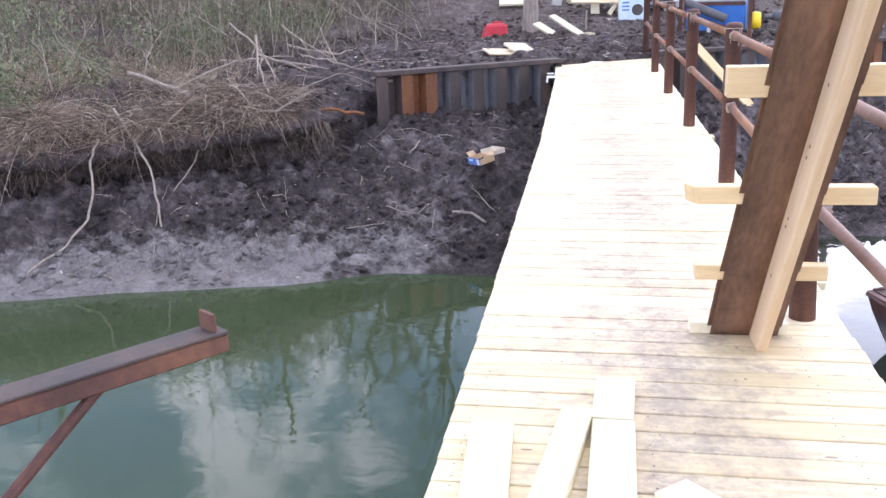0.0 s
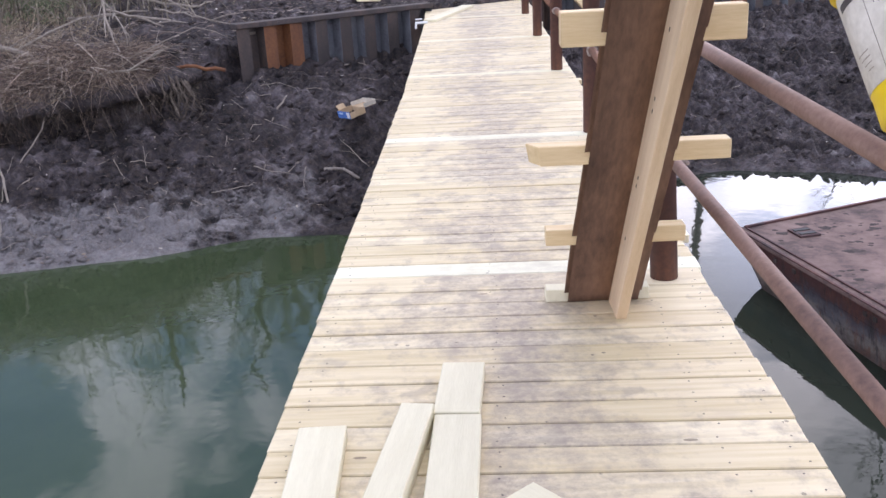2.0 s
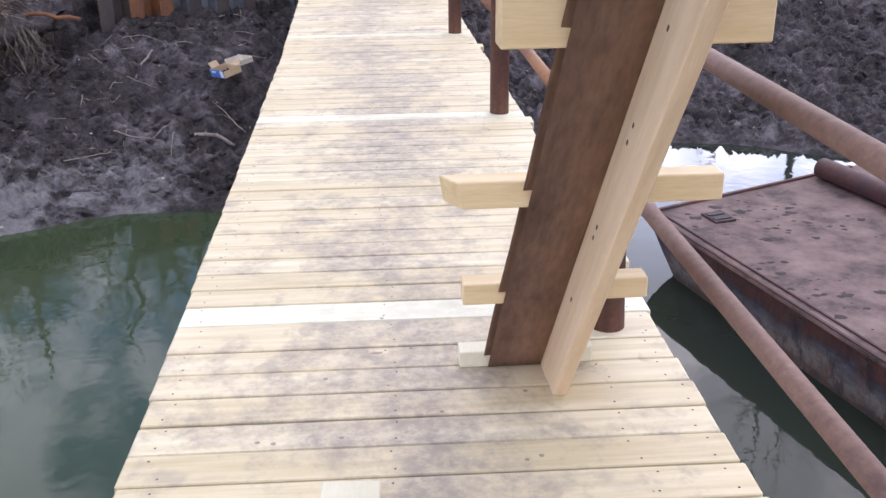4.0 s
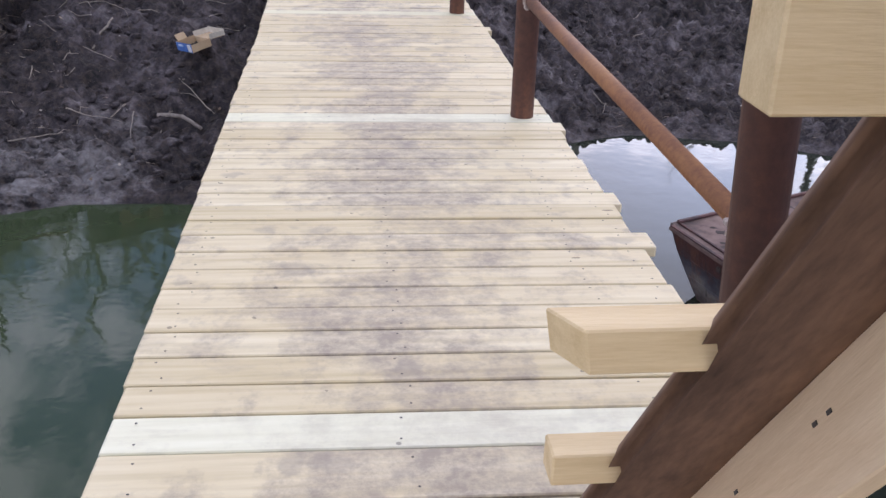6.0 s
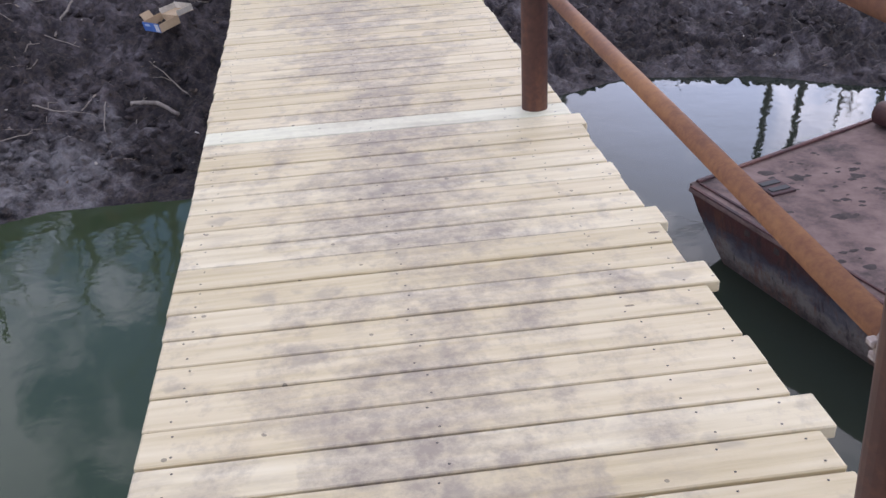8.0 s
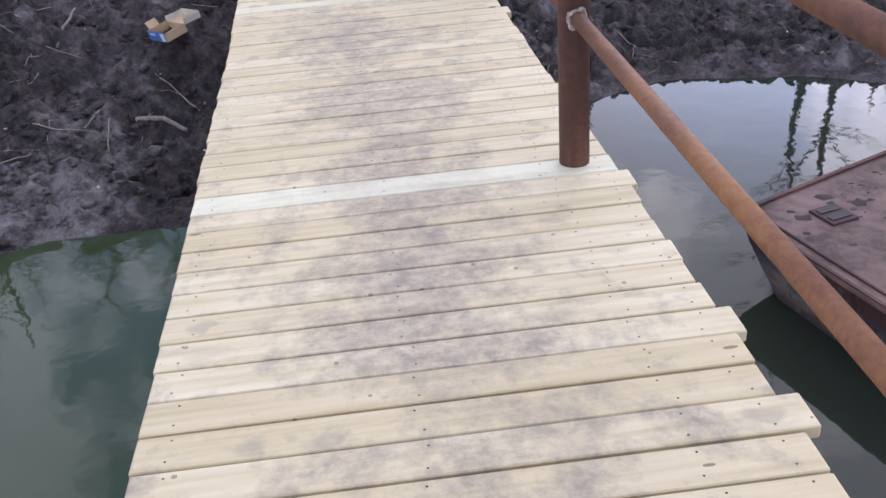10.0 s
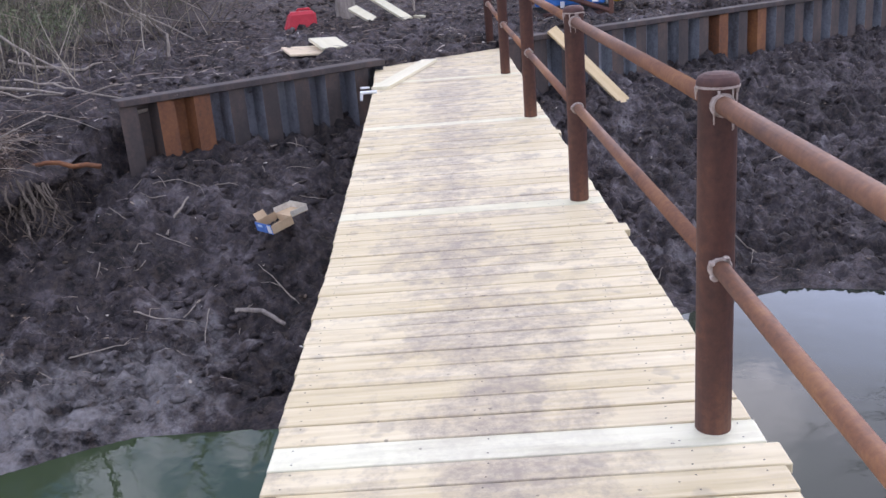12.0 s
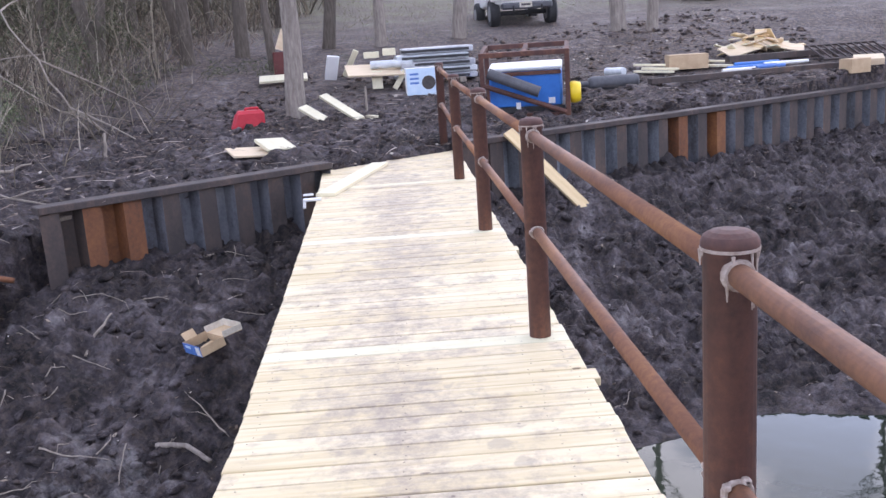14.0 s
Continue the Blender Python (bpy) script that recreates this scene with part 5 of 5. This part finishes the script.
# ---- trees ----
def tree(x, y, r, h, lean, seed, mat, label, group):
    rr = random.Random(seed)
    base = Vector((0, 0, -0.2))
    root = thing("tree", label, "tree", at(x, y, ground_z(x, y)), group)
    pts, radii = [], []
    n_ = 9
    for k in range(n_):
        t = k / (n_ - 1)
        pts.append(base + Vector((lean[0] * t + rr.gauss(0, 0.05 + 0.1 * t), lean[1] * t + rr.gauss(0, 0.05 + 0.1 * t), h * t)))
        flare = 1.0 + 0.25 * max(0, 1 - t * 8)
        radii.append(r * flare * (1 - 0.8 * t))
    pts.insert(1, pts[0] + (pts[1] - pts[0]) * 0.2)
    radii.insert(1, r * 1.08)
    V, F = [], []
    sweep(V, F, pts, radii, 12)
    t_ob = new("trunk", plain("trunk", V, F, mat, True))
    t_ob.parent = root
    V, F, TV, TF = [], [], [], []
    for k in range(13):
        i = rr.randrange(4, n_)
        p, r_ = pts[i], radii[i] * 0.55
        a = rr.uniform(0, 6.28)
        ln = rr.uniform(0.12, 0.28) * h
        d = Vector((math.cos(a), math.sin(a), rr.uniform(0.3, 1.1))).normalized()
        q = [p, p + d * ln * 0.4 + Vector((0, 0, 0.05 * ln)), p + d * ln * 0.75 + Vector((rr.gauss(0, 0.1), rr.gauss(0, 0.1), 0.15)) * ln * 0.5, p + d * ln + Vector((0, 0, 0.2 * ln))]
        sweep(V, F, q, [r_, r_ * 0.7, r_ * 0.45, r_ * 0.15], 6)
        for j in range(16):
            c = q[1].lerp(q[3], rr.random())
            e = (d + Vector((rr.gauss(0, 0.7), rr.gauss(0, 0.7), rr.gauss(0.2, 0.5)))).normalized()
            stalk(TV, TF, c, e, ln * rr.uniform(0.15, 0.45), 0.018, Vector((0, 0, rr.uniform(-0.2, 0.2))), 3, rr)
    l_ob = new("limbs", plain("limbs", V, F, mat, True))
    l_ob.parent = root
    c_ob = tagged(new("crown", plain("crown", TV, TF, TWIGS)), "bare winter twigs")
    c_ob.parent = root
    return root


TREES = ((-0.86, 17.2, 0.165, 13, (0.3, 0.2), BARK), (-0.55, 23.6, 0.145, 14, (0.9, 0.3), BARK_DARK), (0.60, 23.4, 0.13, 13, (-0.1, 0.5), BARK),
         (2.50, 23.8, 0.16, 14, (0.5, 0.2), BARK), (6.25, 23.2, 0.165, 15, (-0.3, 0.4), BARK), (6.95, 23.1, 0.125, 14, (0.3, 0.6), BARK),
         (-2.60, 23.2, 0.16, 13, (0.6, 0.4), BARK_DARK), (-3.75, 22.6, 0.14, 13, (0.2, -0.3), BARK_DARK), (-1.65, 21.6, 0.095, 11, (-0.8, 0.6), BARK_DARK))
for k, (x, y, r, h, lean, mt) in enumerate(TREES):
    tree(x, y, r, h, lean, 60 + k, mt, "grey-barked tree with bare winter crown" if mt is BARK else "dark slender bare tree at the wood edge", "yard trees")
for k, (x, y, r) in enumerate(((12.8, 23.0, 0.13), (15.2, 25.0, 0.15), (16.6, 23.5, 0.12), (19.5, 27.5, 0.16))):
    tree(x, y, r, 14, (0.4 * (-1) ** k, 0.3), 75 + k, BARK_DARK, "dark bare tree mirrored in the creek", "yard trees")
rr = random.Random(77)
wood = [tree(-7.5 - 3 * k, 25 + k, 0.10 + 0.03 * k, 6.0 + 0.5 * k, (rr.gauss(0, 0.8), rr.gauss(0, 0.5)), 90 + k, BARK_DARK, "thin bare tree in the woods behind", "wood trees") for k in range(4)]
for k in range(34):
    y = rr.uniform(21, 46)
    x = rr.uniform(-26, curve(y, ((21, -4.6), (30, -2.0), (46, 0.0))))
    s = rr.uniform(0.7, 1.2)
    c = copy_thing(wood[k % 4], at(x, y, ground_z(x, y), rr.uniform(0, 360)))
for k in range(5):
    x, y = rr.uniform(12, 40), rr.uniform(30, 48)
    copy_thing(wood[k % 4], at(x, y, ground_z(x, y), rr.uniform(0, 360)))


# ---- yard: caged generator ----
def generator():
    gz = 0.22
    root = thing("caged_generator", "blue generator in a rusty steel cage", "generator", at(2.92, 16.0, gz - 0.04, -11, 6))
    w, d, h = 1.30, 0.95, 1.02
    for sx in (-1, 1):
        for sy in (-1, 1):
            part("cage_post", boxed((0.07, 0.07, h), at(sx * w / 2, sy * d / 2, h / 2), 0.006), POST_STEEL, root)
    for z in (0.06, h):
        for sy in (-1, 1):
            part("cage_bar", boxed((w + 0.07, 0.075, 0.075), at(0, sy * d / 2, z), 0.006), POST_STEEL, root)
        for sx in (-1, 0, 1):
            part("cage_bar", boxed((0.07, d - 0.08, 0.07), at(sx * w / 2, 0, z), 0.006), POST_STEEL, root)
    body = part("body", boxed((1.12, 0.68, 0.56), at(0.0, 0.0, 0.45), 0.03), BLUE, root, "bright blue sheet metal housing")
    part("top_panel", boxed((1.14, 0.70, 0.05), at(0, 0, 0.76), 0.015), GALV, root, "pale grey top panel")
    part("bar_strip", boxed((1.1, 0.02, 0.06), at(0, -0.37, 0.70), 0.004), POST_STEEL, root)
    part("sticker", boxed((0.10, 0.008, 0.09), at(0.40, -0.346, 0.26), 0.0), WHITE, body)
    part("outlet", boxed((0.07, 0.02, 0.10), at(-0.12, -0.35, 0.20), 0.003), WHITE, body)
    part("skid", boxed((1.2, 0.7, 0.10), at(0, 0, 0.13), 0.01), BLACK, root)
    part("leaning_pipe", tubed((-0.55, -0.56, 0.76), (0.22, -0.60, 0.44), 0.085, None, 16), DARKPIPE, root, "dark pipe strapped at a slant")
    part("diagonal_brace", tubed((-0.62, -0.52, 0.56), (0.62, -0.52, 0.10), 0.04, None, 8), POST_STEEL, root)
    part("fuel_tank", lathe([(0.10, -0.11), (0.15, -0.10), (0.17, 0.0), (0.15, 0.10), (0.10, 0.11)], 20), YELLOW, root, "yellow round tank", True).matrix_local = at(0.74, -0.30, 0.36, 0, 0, 90)
    for k in range(5):
        part("cable", tubed((-0.62 - 0.03 * k, -0.45, 0.95 - 0.1 * k), (-0.72 + 0.03 * k, -0.5, 0.1), 0.012, None, 6), BLACK, root)


generator()


# ---- yard: parked vehicle ----
def vehicle():
    vy, vx = 25.6, 4.35
    root = thing("parked_vehicle", "white off-road vehicle parked on the rise", "car", at(vx, vy, ground_z(vx, vy) - 0.02, 3))
    body = bmesh.new()
    box(body, (1.50, 3.7, 0.50), at(0, 2.0, 0.80), 0.05)
    box(body, (1.22, 1.25, 0.16), at(0, 0.72, 1.08), 0.06)
    part("body", body, WHITE, root)
    cab = part("cabin", boxed((1.44, 2.2, 0.66), at(0, 2.55, 1.36), 0.09), WHITE, root)
    part("windscreen", boxed((1.26, 0.03, 0.40), at(0, 1.44, 1.42, 0, -14), 0.01), GLASS, cab)
    for sx in (-1, 1):
        fender = bmesh.new()
        box(fender, (0.30, 0.86, 0.07), at(sx * 0.74, 0.46, 0.86), 0.03)
        box(fender, (0.30, 0.07, 0.24), at(sx * 0.74, 0.03, 0.76, 0, 24), 0.03)
        box(fender, (0.30, 0.07, 0.28), at(sx * 0.74, 0.90, 0.74, 0, -24), 0.03)
        part("fender", fender, WHITE, root, "white flared wing")
        lamp = part("headlight", lathe([(0.02, -0.02), (0.10, -0.02), (0.095, 0.02), (0.02, 0.03)], 18), CHROME, root)
        lamp.matrix_local = at(sx * 0.50, -0.05, 0.95, 0, 90)
        rim = lathe([(0.098, -0.02), (0.112, -0.02), (0.112, 0.035), (0.098, 0.035)], 18)
        part("bezel", rim, BLACK, lamp)
        part("indicator", boxed((0.10, 0.03, 0.05), at(sx * 0.72, -0.06, 0.80), 0.008), LUMBER, root, "amber indicator")
        part("mirror", boxed((0.20, 0.08, 0.16), at(sx * 0.86, 1.35, 1.28), 0.03), BLACK, root)
        part("tow_hook", tubed((sx * 0.36, -0.34, 0.52), (sx * 0.36, -0.34, 0.40), 0.025, None, 8), BLACK, root)
        for yy in (0.45, 2.95):
            wh = part("wheel", lathe([(0.20, -0.12), (0.33, -0.12), (0.365, -0.08), (0.365, 0.08), (0.33, 0.12), (0.20, 0.12)], 28), BLACK, root, "black knobbly tyre")
            wh.matrix_local = at(sx * 0.745, yy, 0.365, 0, 0, 90)
            part("rim", lathe([(0.02, -0.125), (0.20, -0.123), (0.20, 0.123), (0.02, 0.125)], 20), STEEL, wh)
    g = part("grille", boxed((1.24, 0.06, 0.40), at(0, -0.03, 0.90), 0.03), WHITE, root)
    for k in range(7):
        part("slot", boxed((0.055, 0.02, 0.27), at(-0.255 + 0.085 * k, -0.057, 0.92), 0.008), BLACK, g)
    bmp = part("bumper", boxed((1.30, 0.22, 0.17), at(0, -0.22, 0.52), 0.04), DARKPIPE, root, "dark grey plastic bumper")
    part("number_plate", boxed((0.32, 0.012, 0.14), at(-0.05, -0.337, 0.54), 0.003), LABEL, bmp)
    part("plate_bar", boxed((0.24, 0.006, 0.05), at(-0.05, -0.346, 0.54), 0.0), INK, bmp)
    part("axle", tubed((-0.70, 0.45, 0.36), (0.70, 0.45, 0.36), 0.06, None, 10), BLACK, root)


vehicle()


# ---- yard: timber, boxes and scrap ----
def slab(x, y, size, yaw, mat, name, label, cat, dz=0.0, rx=0, ry=0, group="", bevel=0.004):
    z = ground_z(x, y) + size[2] / 2 + dz
    return solid(name, boxed(size, None, bevel), mat, label, cat, at(x, y, z, yaw, rx, ry), group)


def red_can():
    x, y = -1.58, 16.4
    root = thing("fuel_can", "red plastic fuel can lying on the soil", "fuel can", at(x, y, ground_z(x, y) - 0.02, 12))
    bm = bmesh.new()
    box(bm, (0.54, 0.32, 0.32), at(0, 0, 0.17), 0.05)
    for v in bm.verts:
        if v.co.z > 0.2 and v.co.x < 0:
            v.co.x += 0.08
    part("body", bm, RED, root)
    part("handle", tubed((-0.02, 0, 0.36), (0.18, 0, 0.36), 0.02, None, 8), RED, root)
    for k in (-0.02, 0.18):
        part("handle_foot", tubed((k, 0, 0.30), (k, 0, 0.36), 0.02, None, 8), RED, root)
    part("cap", tubed((-0.16, 0, 0.28), (-0.20, 0, 0.35), 0.035, None, 12), BLACK, root)


red_can()
slab(-2.52, 10.62, (0.80, 0.10, 0.04), 56, GREY_WOOD, "scrap_board", "short grey board lying at the wall corner", "board", 0.06, 6, 0, "scrap boards")
slab(-1.22, 13.75, (0.52, 0.46, 0.03), 24, PLY, "plywood_offcut", "tan plywood offcut lying on the soil", "plywood", 0.07, 9, 4, "plywood offcuts")
slab(-0.86, 13.9, (0.44, 0.44, 0.045), 34, OFFCUT, "plywood_offcut", "pale plywood offcut propped on another", "plywood", 0.10, 16, 4, "plywood offcuts")
slab(-0.08, 16.85, (1.45, 0.15, 0.05), -62, OFFCUT, "scrap_board", "long pale board lying on the soil", "board", 0.13, 12, 14, "scrap boards")
slab(-0.47, 16.35, (0.80, 0.17, 0.05), -52, OFFCUT, "scrap_board", "broken pale board against the tree", "board", 0.12, 14, 18, "scrap boards")
slab(0.42, 16.7, (0.30, 0.08, 0.04), -60, OFFCUT, "scrap_board", "short pale board end on the soil", "board", 0.03, 0, 0, "scrap boards")
slab(0.30, 16.5, (0.30, 0.08, 0.04), -40, OFFCUT, "scrap_board", "short pale board end on the soil", "board", 0.02, 0, 0, "scrap boards")
slab(-0.18, 16.35, (0.20, 0.10, 0.05), 20, OFFCUT, "scrap_board", "short pale board end on the soil", "board", 0.02, 0, 0, "scrap boards")
solid("stake", tubed((0, 0, -0.1), (0.01, 0, 0.42), 0.022, 0.016, 8), GREY_WOOD, "grey wooden stake driven into the soil", "stake", at(0.33, 17.1, ground_z(0.33, 17.1)))
slab(-1.35, 20.2, (0.95, 0.30, 0.05), 5, OFFCUT, "scrap_board", "wide pale board leaning low", "board", 0.12, 20, 0, "scrap boards")
slab(-1.35, 20.9, (0.50, 0.40, 0.50), 8, MAROON, "maroon_crate", "dark maroon crate on the soil", "crate", 0.0)
slab(-1.32, 20.9, (0.30, 0.05, 0.42), 20, PLY, "scrap_board", "tan board standing on the crate", "board", 0.50, 8, 20, "scrap boards")
slab(-0.36, 20.0, (0.24, 0.05, 0.52), 10, WHITE, "white_sheet_board", "white sheet board leaning in the yard", "panel", 0.02, 28, 8)
slab(0.0, 20.3, (0.11, 0.05, 0.60), 10, OFFCUT, "scrap_board", "pale board leaning on the timber pile", "board", 0.0, 25, 25, "scrap boards")


def timber_pile():
    x, y = 1.55, 19.7
    root = thing("timber_pile", "stack of wrapped board packs and loose sheets", "timber pile", at(x, y, ground_z(x, y) - 0.02, 3))
    rr = random.Random(5)
    for k in range(5):
        part("pack", boxed((1.55 - 0.05 * k, 0.85, 0.115), at(0.1 + rr.uniform(-0.06, 0.06), 0.05, 0.10 + 0.125 * k, rr.uniform(-3, 3)), 0.02), GALV if k % 2 else STEEL, root, "board pack in silvery wrap")
        part("dark_band", boxed((1.3, 0.02, 0.05), at(0.1, -0.385, 0.10 + 0.125 * k), 0.004), BLACK, root)
    part("bearer", boxed((0.12, 0.9, 0.10), at(-0.5, 0, 0.02), 0.005), GREY_WOOD, root)
    part("bearer", boxed((0.12, 0.9, 0.10), at(0.6, 0, 0.02), 0.005), GREY_WOOD, root)
    part("plywood_sheet", boxed((1.15, 0.75, 0.03), at(-1.05, -0.25, 0.30, 4, 14, 2), 0.003), PLY, root, "tan plywood sheet lying on trestles")
    part("roll", tubed((-1.15, -0.25, 0.40), (-0.35, -0.35, 0.40), 0.075, None, 14), GALV, root, "silvery wrapped roll")
    part("trestle", boxed((0.20, 0.05, 0.34), at(-1.05, -0.45, 0.12, 0, -15), 0.004), OFFCUT, root)
    part("trestle", boxed((0.10, 0.05, 0.40), at(-0.62, -0.5, 0.10, 0, -10, 35), 0.004), OFFCUT, root)
    part("block", boxed((0.25, 0.2, 0.14), at(-0.75, 0.3, 0.62), 0.005), OFFCUT, root)
    part("block", boxed((0.30, 0.2, 0.12), at(-1.1, 0.35, 0.58), 0.005), OFFCUT, root)


timber_pile()


def fan_box():
    x, y = 1.33, 18.55
    root = thing("fan_carton", "white and pale blue printed carton", "carton", at(x, y, ground_z(x, y) + 0.0, 2))
    part("carton", boxed((0.56, 0.36, 0.50), at(0, 0, 0.24), 0.006), WHITE, root)
    part("printed_panel", boxed((0.54, 0.004, 0.48), at(0, -0.182, 0.24), 0.0), PALEBLUE, root, "pale blue printed face")
    part("printed_disc", tubed((0.13, -0.183, 0.22), (0.13, -0.187, 0.22), 0.125, None, 28), INK, root, "round dark picture of a fan grille")
    for k in range(3):
        part("print_bar", boxed((0.16, 0.003, 0.035), at(-0.13, -0.186, 0.38 - 0.08 * k), 0.0), BOXBLUE, root)


fan_box()


def open_carton():
    x, y = -1.0, 8.75
    root = thing("open_carton", "open torn cardboard carton with a blue printed side", "carton", at(x, y, ground_z(x, y) + 0.03, -52, 12, -4) @ Matrix.Diagonal((0.78, 0.78, 0.78, 1)))
    part("base", boxed((0.40, 0.30, 0.008), at(0, 0, 0.004), 0.0), CARD, root)
    front = part("side", boxed((0.40, 0.006, 0.12), at(0, -0.15, 0.06), 0.0), BOXBLUE, root, "blue printed side")
    part("print_bar", boxed((0.09, 0.002, 0.10), at(0.14, -0.1545, 0.06), 0.0), WHITE, front)
    part("print_bar", boxed((0.12, 0.002, 0.03), at(-0.08, -0.1545, 0.085), 0.0), PALEBLUE, front)
    part("end", boxed((0.006, 0.30, 0.12), at(-0.20, 0, 0.06), 0.0), CARD, root)
    part("end", boxed((0.006, 0.30, 0.11), at(0.205, 0.0, 0.055, 0, 0, 8), 0.0), CARD, root)
    part("end_flap", boxed((0.005, 0.15, 0.12), at(-0.24, -0.03, 0.145, 0, 0, -38), 0.0), CARD, root, "torn brown flap standing up")
    part("back", boxed((0.40, 0.006, 0.10), at(0, 0.15, 0.05), 0.0), CARD, root)
    lid = part("lid", boxed((0.42, 0.24, 0.006), at(0, 0.268, 0.085, 0, -4), 0.0), CARD, root, "lid folded back, brown inside")
    part("lid_rim", boxed((0.42, 0.006, 0.085), at(0, 0.388, 0.118, 0, -4), 0.0), LABEL, lid, "whitish rim of the lid")
    for sx in (-1, 1):
        part("lid_rim", boxed((0.006, 0.24, 0.075), at(sx * 0.21, 0.268, 0.120, 0, -4, sx * 6), 0.0), LABEL, lid, "whitish rim of the lid")


open_carton()

# leaning plank from the east wall down to the mud
a, b = Vector((2.30, 13.42, 0.16)), Vector((3.15, 12.85, ground_z(3.15, 12.85) + 0.03))
d = b - a
bm = boxed((d.length + 0.1, 0.17, 0.04), None, 0.004)
solid("leaning_plank", bm, LUMBER, "pale plank leaning from the wall to the mud", "plank", Matrix.Translation((a + b) / 2) @ d.to_track_quat("X", "Z").to_matrix().to_4x4() @ pose(0, 0, 0, 30, 0, 0))

# east side scrap along the wall
def tank():
    x, y = 4.75, 17.9
    root = thing("gas_cylinder", "dark grey steel cylinder lying on the soil", "cylinder", at(x, y, ground_z(x, y) + 0.11, 4))
    part("shell", lathe([(0.05, -0.46), (0.10, -0.44), (0.125, -0.38), (0.125, 0.42), (0.11, 0.46)], 24), DARKPIPE, root, "", True).matrix_local = at(0, 0, 0, 0, 0, 90)
    part("neck", tubed((-0.45, 0, 0), (-0.60, 0, 0), 0.05, None, 12), DARKPIPE, root)


tank()
solid("white_tube", tubed((-0.2, 0, 0), (0.2, -0.1, 0.0), 0.075, None, 16), GALV, "pale tube lying behind the cylinder", "tube", at(4.95, 18.45, ground_z(4.95, 18.45) + 0.17, -40))
for k, (x, y, yaw, ln) in enumerate(((5.75, 18.8, -22, 0.75), (5.9, 18.9, -28, 0.7), (5.75, 19.1, -20, 0.6), (7.0, 19.1, -35, 0.75), (7.15, 19.3, -30, 0.6))):
    slab(x, y, (ln, 0.13, 0.04), yaw, OFFCUT, "scrap_board", "pale board thrown down by the wall", "board", 0.03 + 0.03 * (k % 3), 0, 3, "scrap boards")
slab(6.5, 19.2, (0.75, 0.4, 0.28), -4, CARD, "cardboard_box", "brown closed cardboard box", "carton")
for k, (x, y, yaw, ln, mt) in enumerate(((7.6, 18.7, 8, 1.0, BLUE), (7.75, 18.85, 4, 0.9, BLUE), (7.3, 18.5, 6, 0.7, WHITE), (8.3, 18.8, 6, 0.9, WHITE), (7.9, 18.55, 10, 0.6, BOXBLUE))):
    solid("plastic_pipe", tubed((-ln / 2, 0, 0), (ln / 2, 0, 0), 0.035, None, 10), mt, "blue plastic pipe lying on the soil" if mt is not WHITE else "white plastic pipe lying on the soil", "pipe", at(x, y, ground_z(x, y) + 0.05, yaw), "plastic pipes")
slab(7.5, 17.9, (4.6, 0.16, 0.10), 14, PILE_DARK, "steel_beam", "long dark steel beam on the soil", "steel beam", 0.0, 0, 0, "steel beams")
slab(9.8, 19.6, (5.2, 0.18, 0.12), 12, PILE_DARK, "steel_beam", "long dark steel beam on the soil", "steel beam", 0.0, 0, 0, "steel beams")
slab(5.9, 17.45, (1.9, 0.12, 0.05), 8, CAP_STEEL, "steel_beam", "rusty flat bar on the soil", "steel beam", 0.0, 0, 0, "steel beams")


def scrap_heap():
    x, y = 8.25, 20.2
    root = thing("scrap_wood_heap", "heap of splintered pale wood and board scraps", "scrap heap", at(x, y, ground_z(x, y) - 0.05))
    rr = random.Random(8)
    for k in range(34):
        a, q = rr.uniform(0, 6.28), rr.random()
        rad = 0.72 * q ** 0.6
        z = 0.36 * (1 - q) + 0.05
        part("scrap", boxed((rr.uniform(0.25, 0.75), rr.uniform(0.06, 0.26), rr.uniform(0.015, 0.04)), at(rad * math.cos(a), 0.6 * rad * math.sin(a), z, rr.uniform(0, 180), rr.gauss(0, 16), rr.gauss(0, 18)), 0.002), (OFFCUT, PLY, LUMBER)[k % 3], root)
    part("panel", boxed((0.75, 0.45, 0.02), at(-0.48, -0.40, 0.16, 20, 22, -10), 0.002), PLY, root, "tan board leaning on the heap")
    part("panel", boxed((0.6, 0.36, 0.02), at(0.55, -0.32, 0.14, -18, 18, 12), 0.002), PLY, root, "tan board leaning on the heap")


scrap_heap()


def grating():
    x, y = 9.6, 18.9
    root = thing("steel_grating", "rusty steel grating leaning by the beams", "grating", at(x, y, ground_z(x, y) + 0.22, 6, 20))
    for k in range(10):
        part("bar", boxed((0.03, 0.7, 0.03), at(-0.7 + 0.155 * k, 0, 0), 0.003), CAP_STEEL, root)
    for k in (-1, 1):
        part("edge_bar", boxed((1.5, 0.04, 0.04), at(0, 0.35 * k, 0), 0.003), CAP_STEEL, root)


grating()
slab(9.05, 17.6, (0.45, 0.30, 0.25), 20, CARD, "cardboard_box", "small open brown cardboard box", "carton")
slab(9.45, 17.9, (0.5, 0.3, 0.12), -20, PLY, "plywood_offcut", "tan plywood offcut by the wall", "plywood", 0.1, 14, 0, "plywood offcuts")
rr = random.Random(15)
for k in range(6):
    x, y = 9.5 + 0.9 * k, 30.5 + rr.uniform(-0.5, 0.5)
    solid("log", tubed((-0.5, 0, 0), (0.5, 0, 0), rr.uniform(0.25, 0.4), None, 14), BARK_DARK, "dark sawn log lying on the rise", "log", at(x, y, ground_z(x, y) + 0.25, rr.uniform(-30, 30)), "logs on the rise")
